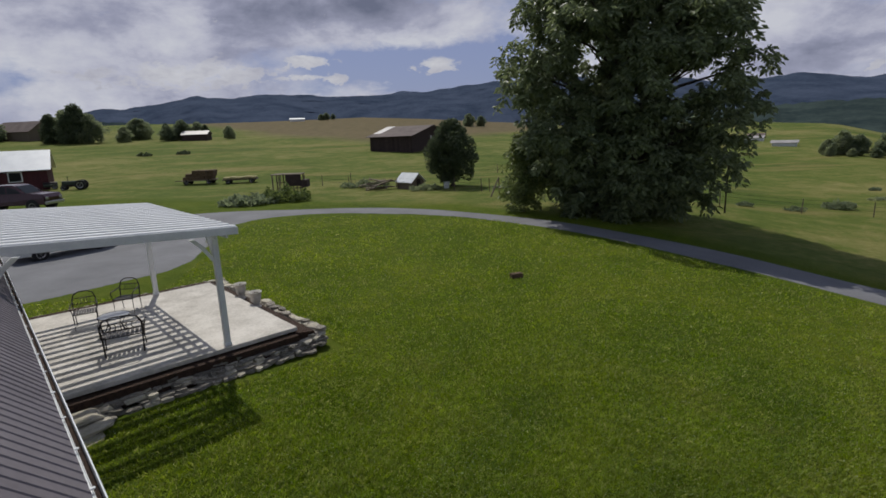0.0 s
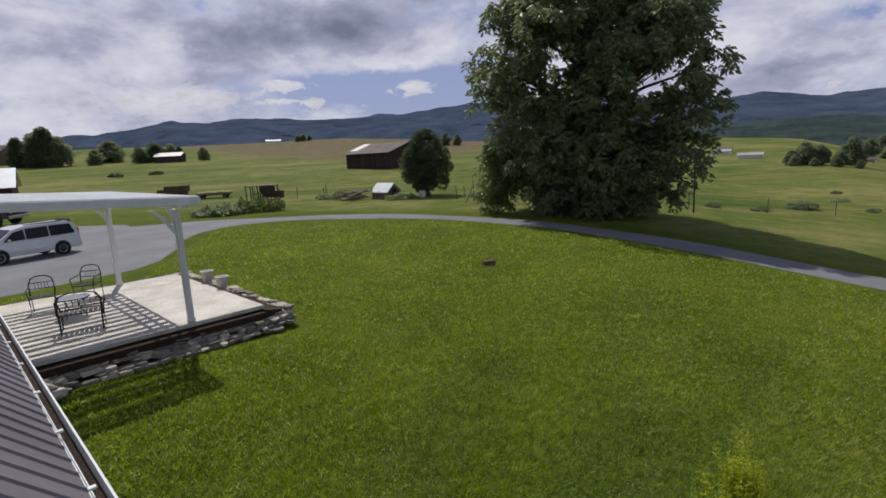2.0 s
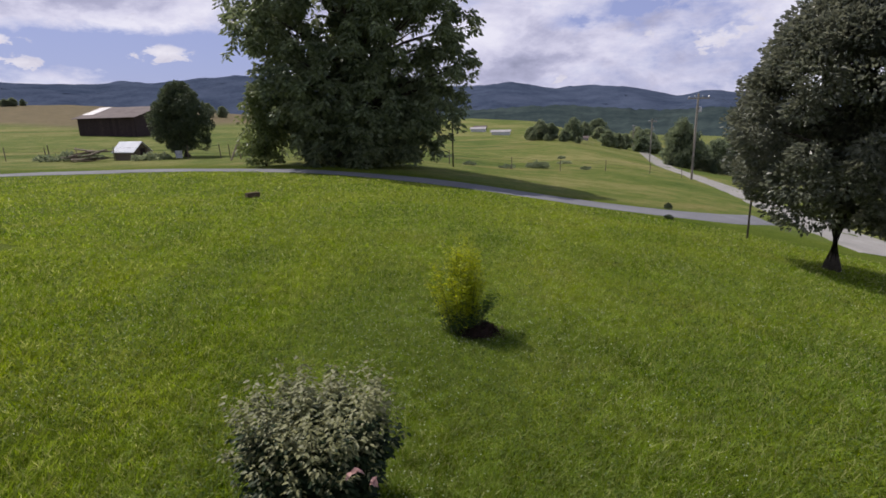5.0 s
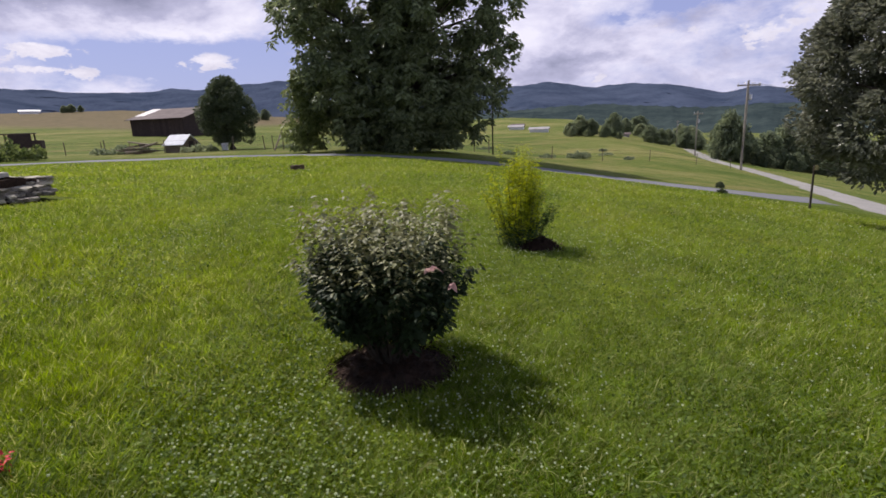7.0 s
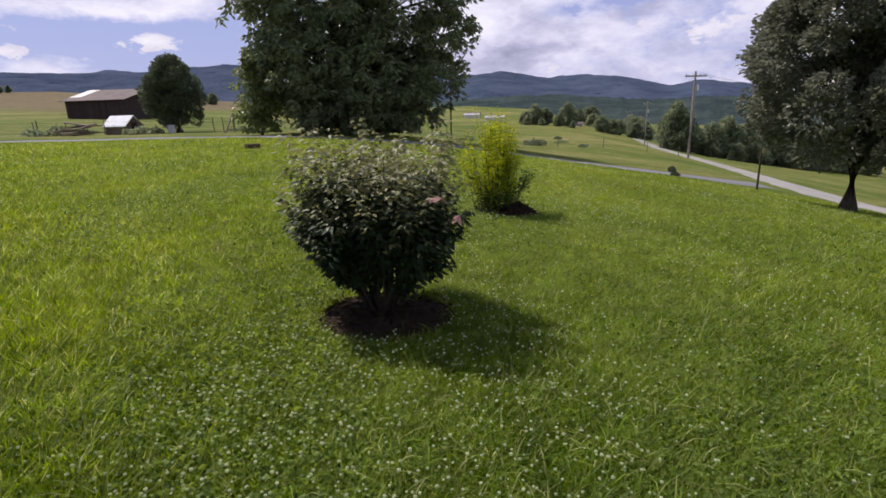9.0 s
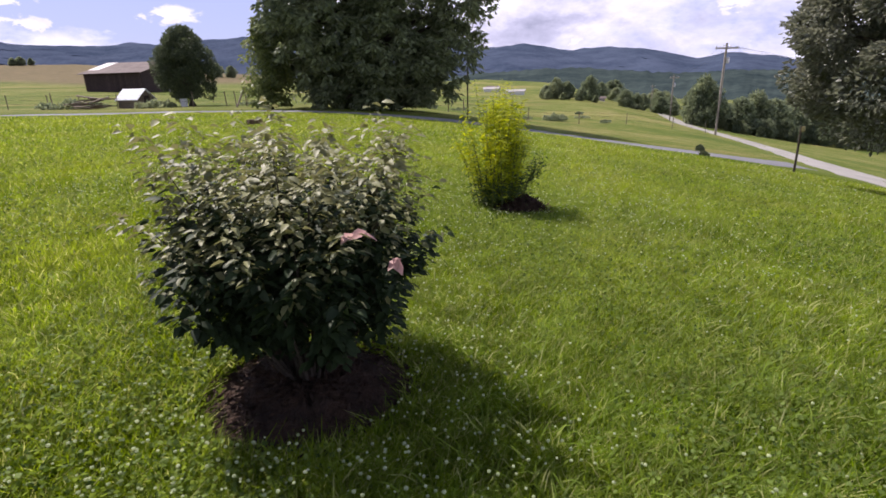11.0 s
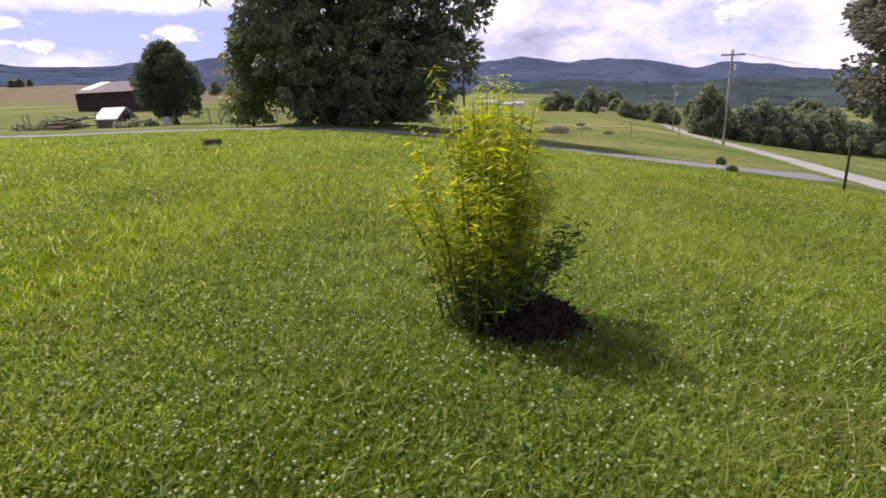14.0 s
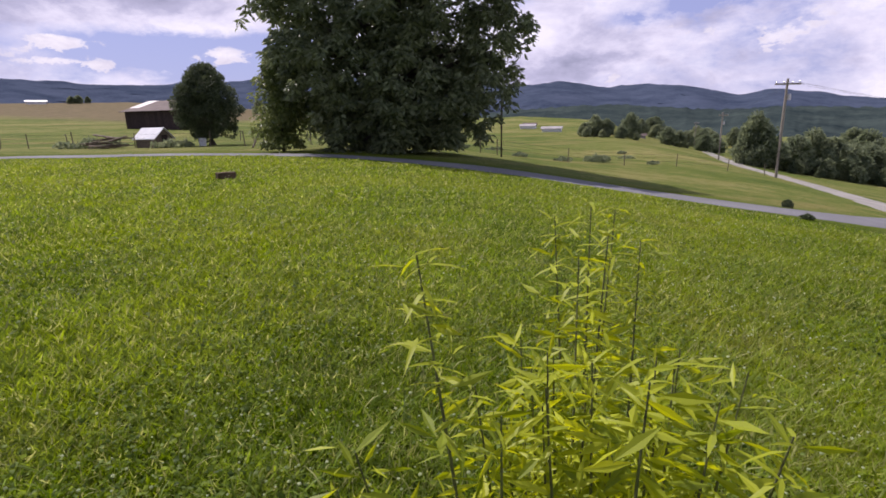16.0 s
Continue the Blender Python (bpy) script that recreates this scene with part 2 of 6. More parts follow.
def ground_material():
    m, nt, b = material("grass_land", 0.9, 0.0, 0.05)
    co = coords(nt)
    sp = nt.nodes.new("ShaderNodeSeparateXYZ")
    link(nt, co, sp.inputs[0])
    x, y = sp.outputs["X"], sp.outputs["Y"]
    patch = noise_tex(nt, co, 0.16, 5.0, 0.6)
    mid = noise_tex(nt, co, 1.3, 5.0, 0.65)
    grain = noise_tex(nt, co, 26.0, 4.0, 0.7)
    f = maths(nt, "ADD", maths(nt, "ADD", maths(nt, "MULTIPLY", patch, 0.4), maths(nt, "MULTIPLY", mid, 0.3)), maths(nt, "MULTIPLY", grain, 0.3))
    lawn = ramp(nt, f, [(0.34, (0.036, 0.058, 0.005)), (0.5, (0.064, 0.090, 0.008)), (0.66, (0.112, 0.126, 0.017))])
    fpatch = noise_tex(nt, co, 0.035, 6.0, 0.6)
    fmid = noise_tex(nt, co, 0.4, 5.0, 0.65)
    fine = noise_tex(nt, co, 2.6, 5.0, 0.7)
    ff = maths(nt, "ADD", maths(nt, "ADD", maths(nt, "MULTIPLY", fpatch, 0.45), maths(nt, "MULTIPLY", fmid, 0.3)), maths(nt, "MULTIPLY", fine, 0.25))
    field = ramp(nt, ff, [(0.36, (0.036, 0.064, 0.010)), (0.49, (0.086, 0.110, 0.022)), (0.60, (0.190, 0.172, 0.062))])
    # the mown lawn ends along the fence line behind the drive
    behind = maths(nt, "MULTIPLY", maths(nt, "SUBTRACT", maths(nt, "ADD", y, maths(nt, "MULTIPLY", x, 0.55)), 37.0), 0.3, True)
    beside = maths(nt, "MULTIPLY", maths(nt, "SUBTRACT", maths(nt, "ADD", x, maths(nt, "MULTIPLY", y, 0.62)), 27.5), 0.4, True)
    far = maths(nt, "MAXIMUM", behind, beside)
    # long tan streaks where the pasture has been cut
    lie = nt.nodes.new("ShaderNodeMapping")
    lie.inputs["Rotation"].default_value = (0, 0, radians(24))
    lie.inputs["Scale"].default_value = (0.03, 0.12, 0.12)
    link(nt, co, lie.inputs["Vector"])
    cut = ramp(nt, noise_tex(nt, lie.outputs[0], 1.0, 5.0, 0.65), [(0.54, (0, 0, 0)), (0.66, (1, 1, 1))])
    field = mix(nt, maths(nt, "MULTIPLY", cut, 0.6), field, (0.205, 0.165, 0.066))
    c = mix(nt, far, lawn, field)
    # the bare brown hillside behind the barn
    r = maths(nt, "ADD", maths(nt, "MULTIPLY", y, 1.0), maths(nt, "MULTIPLY", maths(nt, "ABSOLUTE", maths(nt, "SUBTRACT", x, maths(nt, "MULTIPLY", y, 0.10))), -1.5))
    wob = maths(nt, "MULTIPLY", noise_tex(nt, co, 0.02, 4.0), 40.0)
    hill = maths(nt, "MULTIPLY", maths(nt, "SUBTRACT", maths(nt, "ADD", r, wob), 138.0), 0.04, True)
    brown = ramp(nt, fmid, [(0.35, (0.092, 0.078, 0.040)), (0.65, (0.142, 0.108, 0.058))])
    c = mix(nt, hill, c, brown)
    # straw-coloured thin spots
    thin = ramp(nt, noise_tex(nt, co, 0.55, 6.0, 0.7), [(0.56, (0, 0, 0)), (0.72, (1, 1, 1))])
    c = mix(nt, maths(nt, "MULTIPLY", thin, 0.3), c, (0.140, 0.122, 0.040))
    link(nt, c, b.inputs["Base Color"])
    b.inputs["Sheen Weight"].default_value, b.inputs["Sheen Roughness"].default_value = 0.3, 0.4
    tint = node(nt, "ShaderNodeHueSaturation", Value=3.0)
    link(nt, c, tint.inputs["Color"])
    link(nt, tint.outputs[0], b.inputs["Sheen Tint"])
    bump(nt, b, maths(nt, "ADD", grain, mid), 0.6, 0.05)
    return m


def strip_material(name, light, dark, scale, crack=True):
    m, nt, b = material(name, 0.85, 0.0, 0.25)
    co = coords(nt)
    big_f, grain = noise_tex(nt, co, 0.5, 6.0, 0.6), noise_tex(nt, co, scale, 3.0, 0.7)
    f = maths(nt, "ADD", maths(nt, "MULTIPLY", big_f, 0.6), maths(nt, "MULTIPLY", grain, 0.4))
    c = ramp(nt, f, [(0.35, dark), (0.65, light)])
    link(nt, c, b.inputs["Base Color"])
    bump(nt, b, grain, 0.5, 0.01)
    return m


GRASS = ground_material()
ASPHALT = strip_material("asphalt", (0.20, 0.20, 0.215), (0.125, 0.125, 0.135), 60.0)
GRAVEL = strip_material("gravel", (0.36, 0.34, 0.31), (0.22, 0.21, 0.19), 40.0)
CONCRETE = plain("pale_concrete", (0.62, 0.58, 0.53), (0.36, 0.33, 0.29), 1.6, 0.85, relief=0.25, vary=0.0)
STONE = plain("field_stone", (0.42, 0.38, 0.32), (0.14, 0.12, 0.10), 5.0, 0.9, relief=0.8, vary=0.35, distance=0.03)
PALE_STONE = plain("pale_sandstone", (0.54, 0.49, 0.40), (0.34, 0.30, 0.23), 5.0, 0.9, relief=0.6, vary=0.12)
SOIL = plain("mulch", (0.085, 0.046, 0.029), (0.026, 0.015, 0.010), 18.0, 0.95, relief=1.0, vary=0.0, distance=0.04)
WHITE_PAINT = plain("white_painted_wood", (0.74, 0.75, 0.76), (0.62, 0.63, 0.65), 3.0, 0.45, relief=0.1, vary=0.03)
WHITE_METAL = plain("white_metal", (0.78, 0.79, 0.80), (0.66, 0.67, 0.69), 1.0, 0.35, relief=0.05, vary=0.02)
ROOF_DARK = plain("dark_roof_metal", (0.178, 0.158, 0.176), (0.128, 0.112, 0.127), 2.0, 0.5, 0.2, relief=0.1, vary=0.02)
IRON = plain("dark_iron", (0.035, 0.028, 0.026), (0.018, 0.014, 0.013), 30.0, 0.5, 0.4, relief=0.3, vary=0.1)
GLASS_TOP = plain("table_glass", (0.28, 0.29, 0.30), (0.22, 0.23, 0.24), 3.0, 0.12, relief=0.0, vary=0.0, spec=0.8)
OLD_WOOD = plain("weathered_wood", (0.24, 0.19, 0.14), (0.10, 0.08, 0.06), 8.0, 0.9, relief=0.6, vary=0.2)
DARK_WOOD = plain("dark_barn_boards", (0.060, 0.040, 0.036), (0.030, 0.020, 0.019), 3.0, 0.9, relief=0.5, vary=0.25)
RED_WOOD = plain("red_barn_boards", (0.085, 0.022, 0.026), (0.048, 0.014, 0.017), 3.0, 0.85, relief=0.3, vary=0.15)
TIN = plain("weathered_tin", (0.13, 0.098, 0.092), (0.075, 0.050, 0.046), 0.6, 0.85, 0.0, relief=0.2, vary=0.12)
PALE_TIN = plain("pale_tin", (0.42, 0.39, 0.39), (0.28, 0.26, 0.26), 0.8, 0.5, 0.1, relief=0.1, vary=0.05)
BARK = plain("bark", (0.10, 0.08, 0.062), (0.045, 0.036, 0.030), 12.0, 0.95, relief=1.0, vary=0.1, distance=0.03)
POLE_WOOD = plain("grey_pole_wood", (0.34, 0.30, 0.26), (0.22, 0.19, 0.16), 14.0, 0.9, relief=0.4, vary=0.1)
RUBBER = plain("rubber", (0.022, 0.022, 0.023), (0.014, 0.014, 0.015), 20.0, 0.8, relief=0.2, vary=0.0)
CHROME = plain("wheel_metal", (0.55, 0.55, 0.56), (0.42, 0.42, 0.43), 10.0, 0.3, 0.9, relief=0.0, vary=0.0)
SILVER_PAINT = plain("silver_car_paint", (0.62, 0.64, 0.66), (0.56, 0.58, 0.60), 1.0, 0.25, 0.2, relief=0.0, vary=0.0, spec=0.6)
MAROON_PAINT = plain("maroon_car_paint", (0.045, 0.012, 0.022), (0.034, 0.009, 0.017), 1.0, 0.25, 0.1, relief=0.0, vary=0.0, spec=0.6)
CAR_GLASS = plain("car_glass", (0.012, 0.014, 0.017), (0.008, 0.010, 0.012), 1.0, 0.08, relief=0.0, vary=0.0, spec=0.25)
TRACTOR_GREEN = plain("machine_paint", (0.040, 0.058, 0.036), (0.022, 0.030, 0.022), 6.0, 0.5, relief=0.1, vary=0.0)
HAY = plain("hay_bales", (0.17, 0.115, 0.065), (0.070, 0.045, 0.028), 5.0, 0.95, relief=0.8, vary=0.15, distance=0.05)
HAY_TOP = plain("pale_straw", (0.42, 0.36, 0.18), (0.26, 0.22, 0.10), 6.0, 0.95, relief=0.6, vary=0.1)
# blue distance haze is mixed into this ridge's colours
RIDGE_FAR = plain("hazy_far_forest_ridge", (0.070, 0.088, 0.132), (0.034, 0.048, 0.078), 0.006, 0.95, relief=0.0, vary=0.0, spec=0.0)
# a bluish cast of distance haze is mixed into these dark greens
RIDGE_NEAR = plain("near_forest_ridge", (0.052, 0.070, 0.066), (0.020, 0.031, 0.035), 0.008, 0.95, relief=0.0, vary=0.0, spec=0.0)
RED_BLOOM = plain("red_petals", (0.60, 0.03, 0.05), (0.42, 0.015, 0.03), 30.0, 0.6, relief=0.1, vary=0.1)
CLOVER_WHITE = leafy("white_clover", (0.50, 0.54, 0.37), (0.32, 0.37, 0.22), 60.0, 0.8, 0.5, 0.1)
TREE_LEAF = leafy("broad_tree_leaves", (0.200, 0.240, 0.122), (0.078, 0.102, 0.056), 0.5, 0.46, 0.38, 0.4)
SAPLING_LEAF = leafy("light_sapling_leaves", (0.200, 0.240, 0.085), (0.080, 0.112, 0.040), 0.8, 0.45, 0.36, 0.4)
PEAR_LEAF = leafy("glossy_pear_leaves", (0.196, 0.204, 0.146), (0.082, 0.094, 0.066), 0.9, 0.42, 0.3, 0.5)
ROUND_LEAF = leafy("dark_tree_leaves", (0.125, 0.155, 0.080), (0.050, 0.070, 0.040), 0.6, 0.6, 0.2)
# haze over the far crowns is put into these pale greens; weeds share them
FAR_LEAF = leafy("far_tree_leaves", (0.225, 0.262, 0.150), (0.110, 0.142, 0.092), 0.2, 0.7, 0.46, vary=True)
# light on the shrub's top and shade below are put into two leaf colours
BUSH_LEAF = leafy("shaded_shrub_leaves", (0.036, 0.058, 0.024), (0.016, 0.028, 0.012), 3.0, 0.6, 0.2, 0.2)
BUSH_TIP = leafy("lit_shrub_leaves", (0.240, 0.240, 0.108), (0.090, 0.104, 0.044), 3.0, 0.52, 0.22, 0.3)
PINK_LEAF = leafy("pink_tinged_leaves", (0.50, 0.29, 0.255), (0.36, 0.19, 0.16), 8.0, 0.5, 0.2)
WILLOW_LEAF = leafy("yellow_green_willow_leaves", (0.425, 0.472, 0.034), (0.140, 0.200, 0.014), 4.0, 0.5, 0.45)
# shade low in the willow clump is put into this darker leaf green
WILLOW_LOW = leafy("shaded_low_willow_leaves", (0.090, 0.145, 0.036), (0.034, 0.062, 0.018), 4.0, 0.5, 0.25)
WILLOW_STEM = plain("willow_bark", (0.130, 0.150, 0.045), (0.060, 0.062, 0.025), 30.0, 0.8, relief=0.2, vary=0.2)
BLADE = blade_material()
CLOVER_LEAF = leafy("clover_leaves", (0.190, 0.265, 0.056), (0.048, 0.084, 0.016), 2.0, 0.6, 0.45, 0.25)
GARDEN_LEAF = leafy("garden_leaves", (0.190, 0.235, 0.080), (0.040, 0.075, 0.020), 1.0, 0.6, 0.3)


# ---- mesh helpers ----
def mesh_np(name, verts, faces, mat, smooth=False):
    """A mesh from arrays: verts (n, 3) and faces (m, 3 or 4)."""
    me = bpy.data.meshes.new(name)
    verts, faces = np.asarray(verts, np.float32), np.asarray(faces, np.int32)
    k = faces.shape[1]
    me.vertices.add(len(verts))
    me.vertices.foreach_set("co", verts.ravel())
    me.loops.add(faces.size)
    me.loops.foreach_set("vertex_index", faces.ravel())
    me.polygons.add(len(faces))
    me.polygons.foreach_set("loop_start", np.arange(0, faces.size, k, dtype=np.int32))
    me.polygons.foreach_set("loop_total", np.full(len(faces), k, np.int32))
    me.polygons.foreach_set("use_smooth", np.full(len(faces), smooth))
    me.materials.append(mat)
    me.update(calc_edges=True)
    return me


def from_bm(name, bm, mat, smooth=False):
    bmesh.ops.recalc_face_normals(bm, faces=bm.faces)
    me = bpy.data.meshes.new(name)
    bm.to_mesh(me)
    bm.free()
    me.materials.append(mat)
    for p in me.polygons:
        p.use_smooth = smooth
    return me


def thing(name, m, label, category, group="", kind=""):
    ob = new(name)
    ob.empty_display_size = 0.2
    ob.matrix_world = m
    return tagged(ob, label, category, group, kind)


def part(name, bm, mat, parent, label="", smooth=False):
    ob = new(name, bm if isinstance(bm, bpy.types.Mesh) else from_bm(name, bm, mat, smooth))
    ob.parent = parent
    return tagged(ob, label)


def solo(name, bm, mat, m, label, category, group="", kind="", smooth=False):
    ob = new(name, bm if isinstance(bm, bpy.types.Mesh) else from_bm(name, bm, mat, smooth))
    ob.matrix_world = m
    return tagged(ob, label, category, group, kind)


def add_box(bm, lo, hi, bevel=0.0, m=None):
    c = [(a + b) / 2 for a, b in zip(lo, hi)]
    s = [abs(b - a) for a, b in zip(lo, hi)]
    made = bmesh.ops.create_cube(bm, size=1.0, matrix=Matrix.Translation(c) @ Matrix.Diagonal((*s, 1)))
    vs = made["verts"]
    if bevel:
        es = list({e for v in vs for e in v.link_edges})
        made = bmesh.ops.bevel(bm, geom=es, offset=bevel, segments=1, affect="EDGES", profile=0.5)
        vs = list({v for f in made["faces"] for v in f.verts} | {v for v in vs if v.is_valid})
    if m is not None:
        bmesh.ops.transform(bm, matrix=m, verts=[v for v in vs if v.is_valid])
    return bm


def box(lo, hi, bevel=0.0, m=None):
    return add_box(bmesh.new(), lo, hi, bevel, m)


def tube(bm, points, radii, sides=8, cap=True):
    """A tapered tube along a bent line."""
    rings = []
    pts = [Vector(p) for p in points]
    for i, p in enumerate(pts):
        d = (pts[min(i + 1, len(pts) - 1)] - pts[max(i - 1, 0)]).normalized()
        q = d.to_track_quat("Z", "Y")
        r = radii[i] if isinstance(radii, (list, tuple)) else radii
        rings.append([bm.verts.new(p + q @ Vector((r * math.cos(2 * math.pi * k / sides), r * math.sin(2 * math.pi * k / sides), 0))) for k in range(sides)])
    for a, b in zip(rings, rings[1:]):
        for k in range(sides):
            bm.faces.new((a[k], a[(k + 1) % sides], b[(k + 1) % sides], b[k]))
    if cap:
        bm.faces.new(rings[0][::-1])
        bm.faces.new(rings[-1])
    return bm


def lathe(profile, sides=20):
    """A turned body from (radius, height) pairs."""
    bm = bmesh.new()
    rings = [[bm.verts.new((r * math.cos(2 * math.pi * k / sides), r * math.sin(2 * math.pi * k / sides), z)) for k in range(sides)] for r, z in profile]
    for a, b in zip(rings, rings[1:]):
        for k in range(sides):
            bm.faces.new((a[k], a[(k + 1) % sides], b[(k + 1) % sides], b[k]))
    bm.faces.new(rings[0][::-1])
    bm.faces.new(rings[-1])
    return bm


def prism(outline, y0, y1, bm=None):
    """An (x, z) outline drawn out from y0 to y1."""
    bm = bm or bmesh.new()
    a = [bm.verts.new((x, y0, z)) for x, z in outline]
    b = [bm.verts.new((x, y1, z)) for x, z in outline]
    n = len(outline)
    for i in range(n):
        bm.faces.new((a[i], a[(i + 1) % n], b[(i + 1) % n], b[i]))
    bm.faces.new(a[::-1])
    bm.faces.new(b)
    return bm


# ---- the lie of the land ----
def soft(v, k):
    return k * np.logaddexp(0.0, np.asarray(v, float) / k)


def step(a, b, v):
    q = np.clip((np.asarray(v, float) - a) / (b - a), 0, 1)
    return q * q * (3 - 2 * q)


def land(x, y):
    """The height of the ground: a lawn that falls away to the road, a valley beyond it and rising fields ahead."""
    x, y = np.asarray(x, float), np.asarray(y, float)
    u, v = x - 0.5 * y, x - y
    z = -0.2 - 0.15 * soft(u - 2.2, 2.5) + 0.15 * soft(u - 20, 4) - 0.15 * soft(v - 14, 3) + 0.13 * soft(v - 100, 20)
    z = z + 0.14 * step(4, 14, 8 - x) * step(2, 10, y)
    r, az = np.hypot(x, y), np.degrees(np.arctan2(x, y))
    w = np.interp(az, [-60, -40, -21, -15, -7, 2, 9, 15, 25, 40, 47, 60], [0.6, 0.7, 0.88, 0.92, 0.98, 1.08, 0.92, 0.72, 0.38, 0.44, 0.3, 0.0])
    d = np.clip(r - 60, 0, 230)
    z = z + w * step(0, 40, y) * (0.028 * d + 0.00017 * d * d) * (1 + 0.12 * np.sin(x * 0.017 + 1.3) * np.cos(y * 0.013))
    z = z - 0.012 * np.clip(r - 420, 0, 1200)
    return z + 0.02 * np.sin(x * 0.9 + 0.4 * y) * np.cos(y * 0.7)


def ground_at(x, y):
    return float(land(x, y))


def graded(centre, far, n):
    q = np.linspace(-1, 1, n)
    g = np.sinh(q * 7.2) / math.sinh(7.2)
    return centre + g * far


gx, gy = graded(2.0, 4700.0, 340), graded(4.0, 4700.0, 340)
X, Y = np.meshgrid(gx, gy)
Z = land(X, Y)
n = len(gx)
idx = np.arange(n * n).reshape(n, n)
quads = np.stack([idx[:-1, :-1], idx[:-1, 1:], idx[1:, 1:], idx[1:, :-1]], -1).reshape(-1, 4)
ground = new("ground", mesh_np("ground", np.stack([X, Y, Z], -1).reshape(-1, 3), quads, GRASS, True))
tagged(ground, "mown green lawn running into rolling pasture", "ground", kind="structure")


def ribbon(name, left, right, mat, label, lift, across=10, category="road"):
    """A strip of road between two edge lines, lying on the land."""
    def dense(line):
        p = np.array(line, float)
        s = np.r_[0, np.cumsum(np.hypot(*np.diff(p, axis=0).T))]
        q = np.linspace(0, s[-1], 140)
        return np.stack([np.interp(q, s, p[:, 0]), np.interp(q, s, p[:, 1])], -1)

    def smooth(a):
        for _ in range(6):
            a[1:-1] = (a[:-2] + 2 * a[1:-1] + a[2:]) / 4
        return a
    a, b = smooth(dense(left)), smooth(dense(right))
    wob = np.random.default_rng(3).normal(0, 0.05, (len(a), 2))
    verts = []
    for j in range(across + 1):
        f = j / across
        p = a * (1 - f) + b * f
        if j in (0, across):
            p = p + wob
        z = land(p[:, 0], p[:, 1]) + (lift if 0 < j < across else -0.04)
        verts.append(np.stack([p[:, 0], p[:, 1], z], -1))
    v = np.stack(verts, 1)
    i = np.arange(v.shape[0] * v.shape[1]).reshape(v.shape[:2])
    f = np.stack([i[:-1, :-1], i[:-1, 1:], i[1:, 1:], i[1:, :-1]], -1).reshape(-1, 4)
    ob = new(name, mesh_np(name, v.reshape(-1, 3), f, mat, True))
    return tagged(ob, label, category, kind="structure")


# ---- drive, parking and road ----
ribbon("driveway", [(-6.2, 19.6), (-6.0, 23.6), (-6.0, 27.0), (-5.9, 29.6), (-4.6, 31.7), (-2.0, 32.6), (0.8, 32.4), (4.0, 30.6), (6.8, 27.9), (9.2, 24.1), (11.2, 20.2), (13.2, 16.6), (15.2, 13.6), (17.0, 11.2), (19.0, 9.8), (22.5, 9.0), (26.5, 9.2)],
       [(-13.5, 19.8), (-13.6, 23.6), (-13.6, 31.0), (-12.8, 36.6), (-8.2, 36.2), (-2.1, 35.6), (2.3, 34.9), (5.0, 32.5), (7.8, 29.4), (10.6, 25.6), (12.9, 21.8), (15.2, 18.4), (17.3, 15.3), (19.0, 13.2), (21.4, 12.0), (25.5, 11.6), (29.5, 11.9)],
       ASPHALT, "grey asphalt driveway curving round the lawn", 0.012)
ribbon("parking_area", [(-6.1, 24.5), (-5.85, 21.2), (-6.2, 19.8), (-6.9, 19.1), (-8.0, 18.1), (-9.2, 17.2), (-10.8, 16.2)],
       [(-12.5, 37.4), (-17.0, 39.3), (-22.0, 41.2), (-25.0, 36.0), (-24.0, 27.0), (-20.0, 19.0)], ASPHALT, "worn grey asphalt parking area by the house", 0.03, 40)
ribbon("road", [(22.5, 5.6), (27.0, 8.3), (33.6, 12.9), (45.5, 20.4), (60.0, 32.3), (76.0, 46.5), (98.0, 61.5), (180.0, 118.0), (326.0, 218.0)],
       [(31.0, 3.5), (36.0, 8.0), (41.0, 12.0), (54.0, 21.6), (67.0, 32.3), (81.0, 45.0), (101.0, 58.0), (183.0, 114.5), (331.0, 214.0)], GRAVEL, "pale gravel country road running down the valley", 0.012)


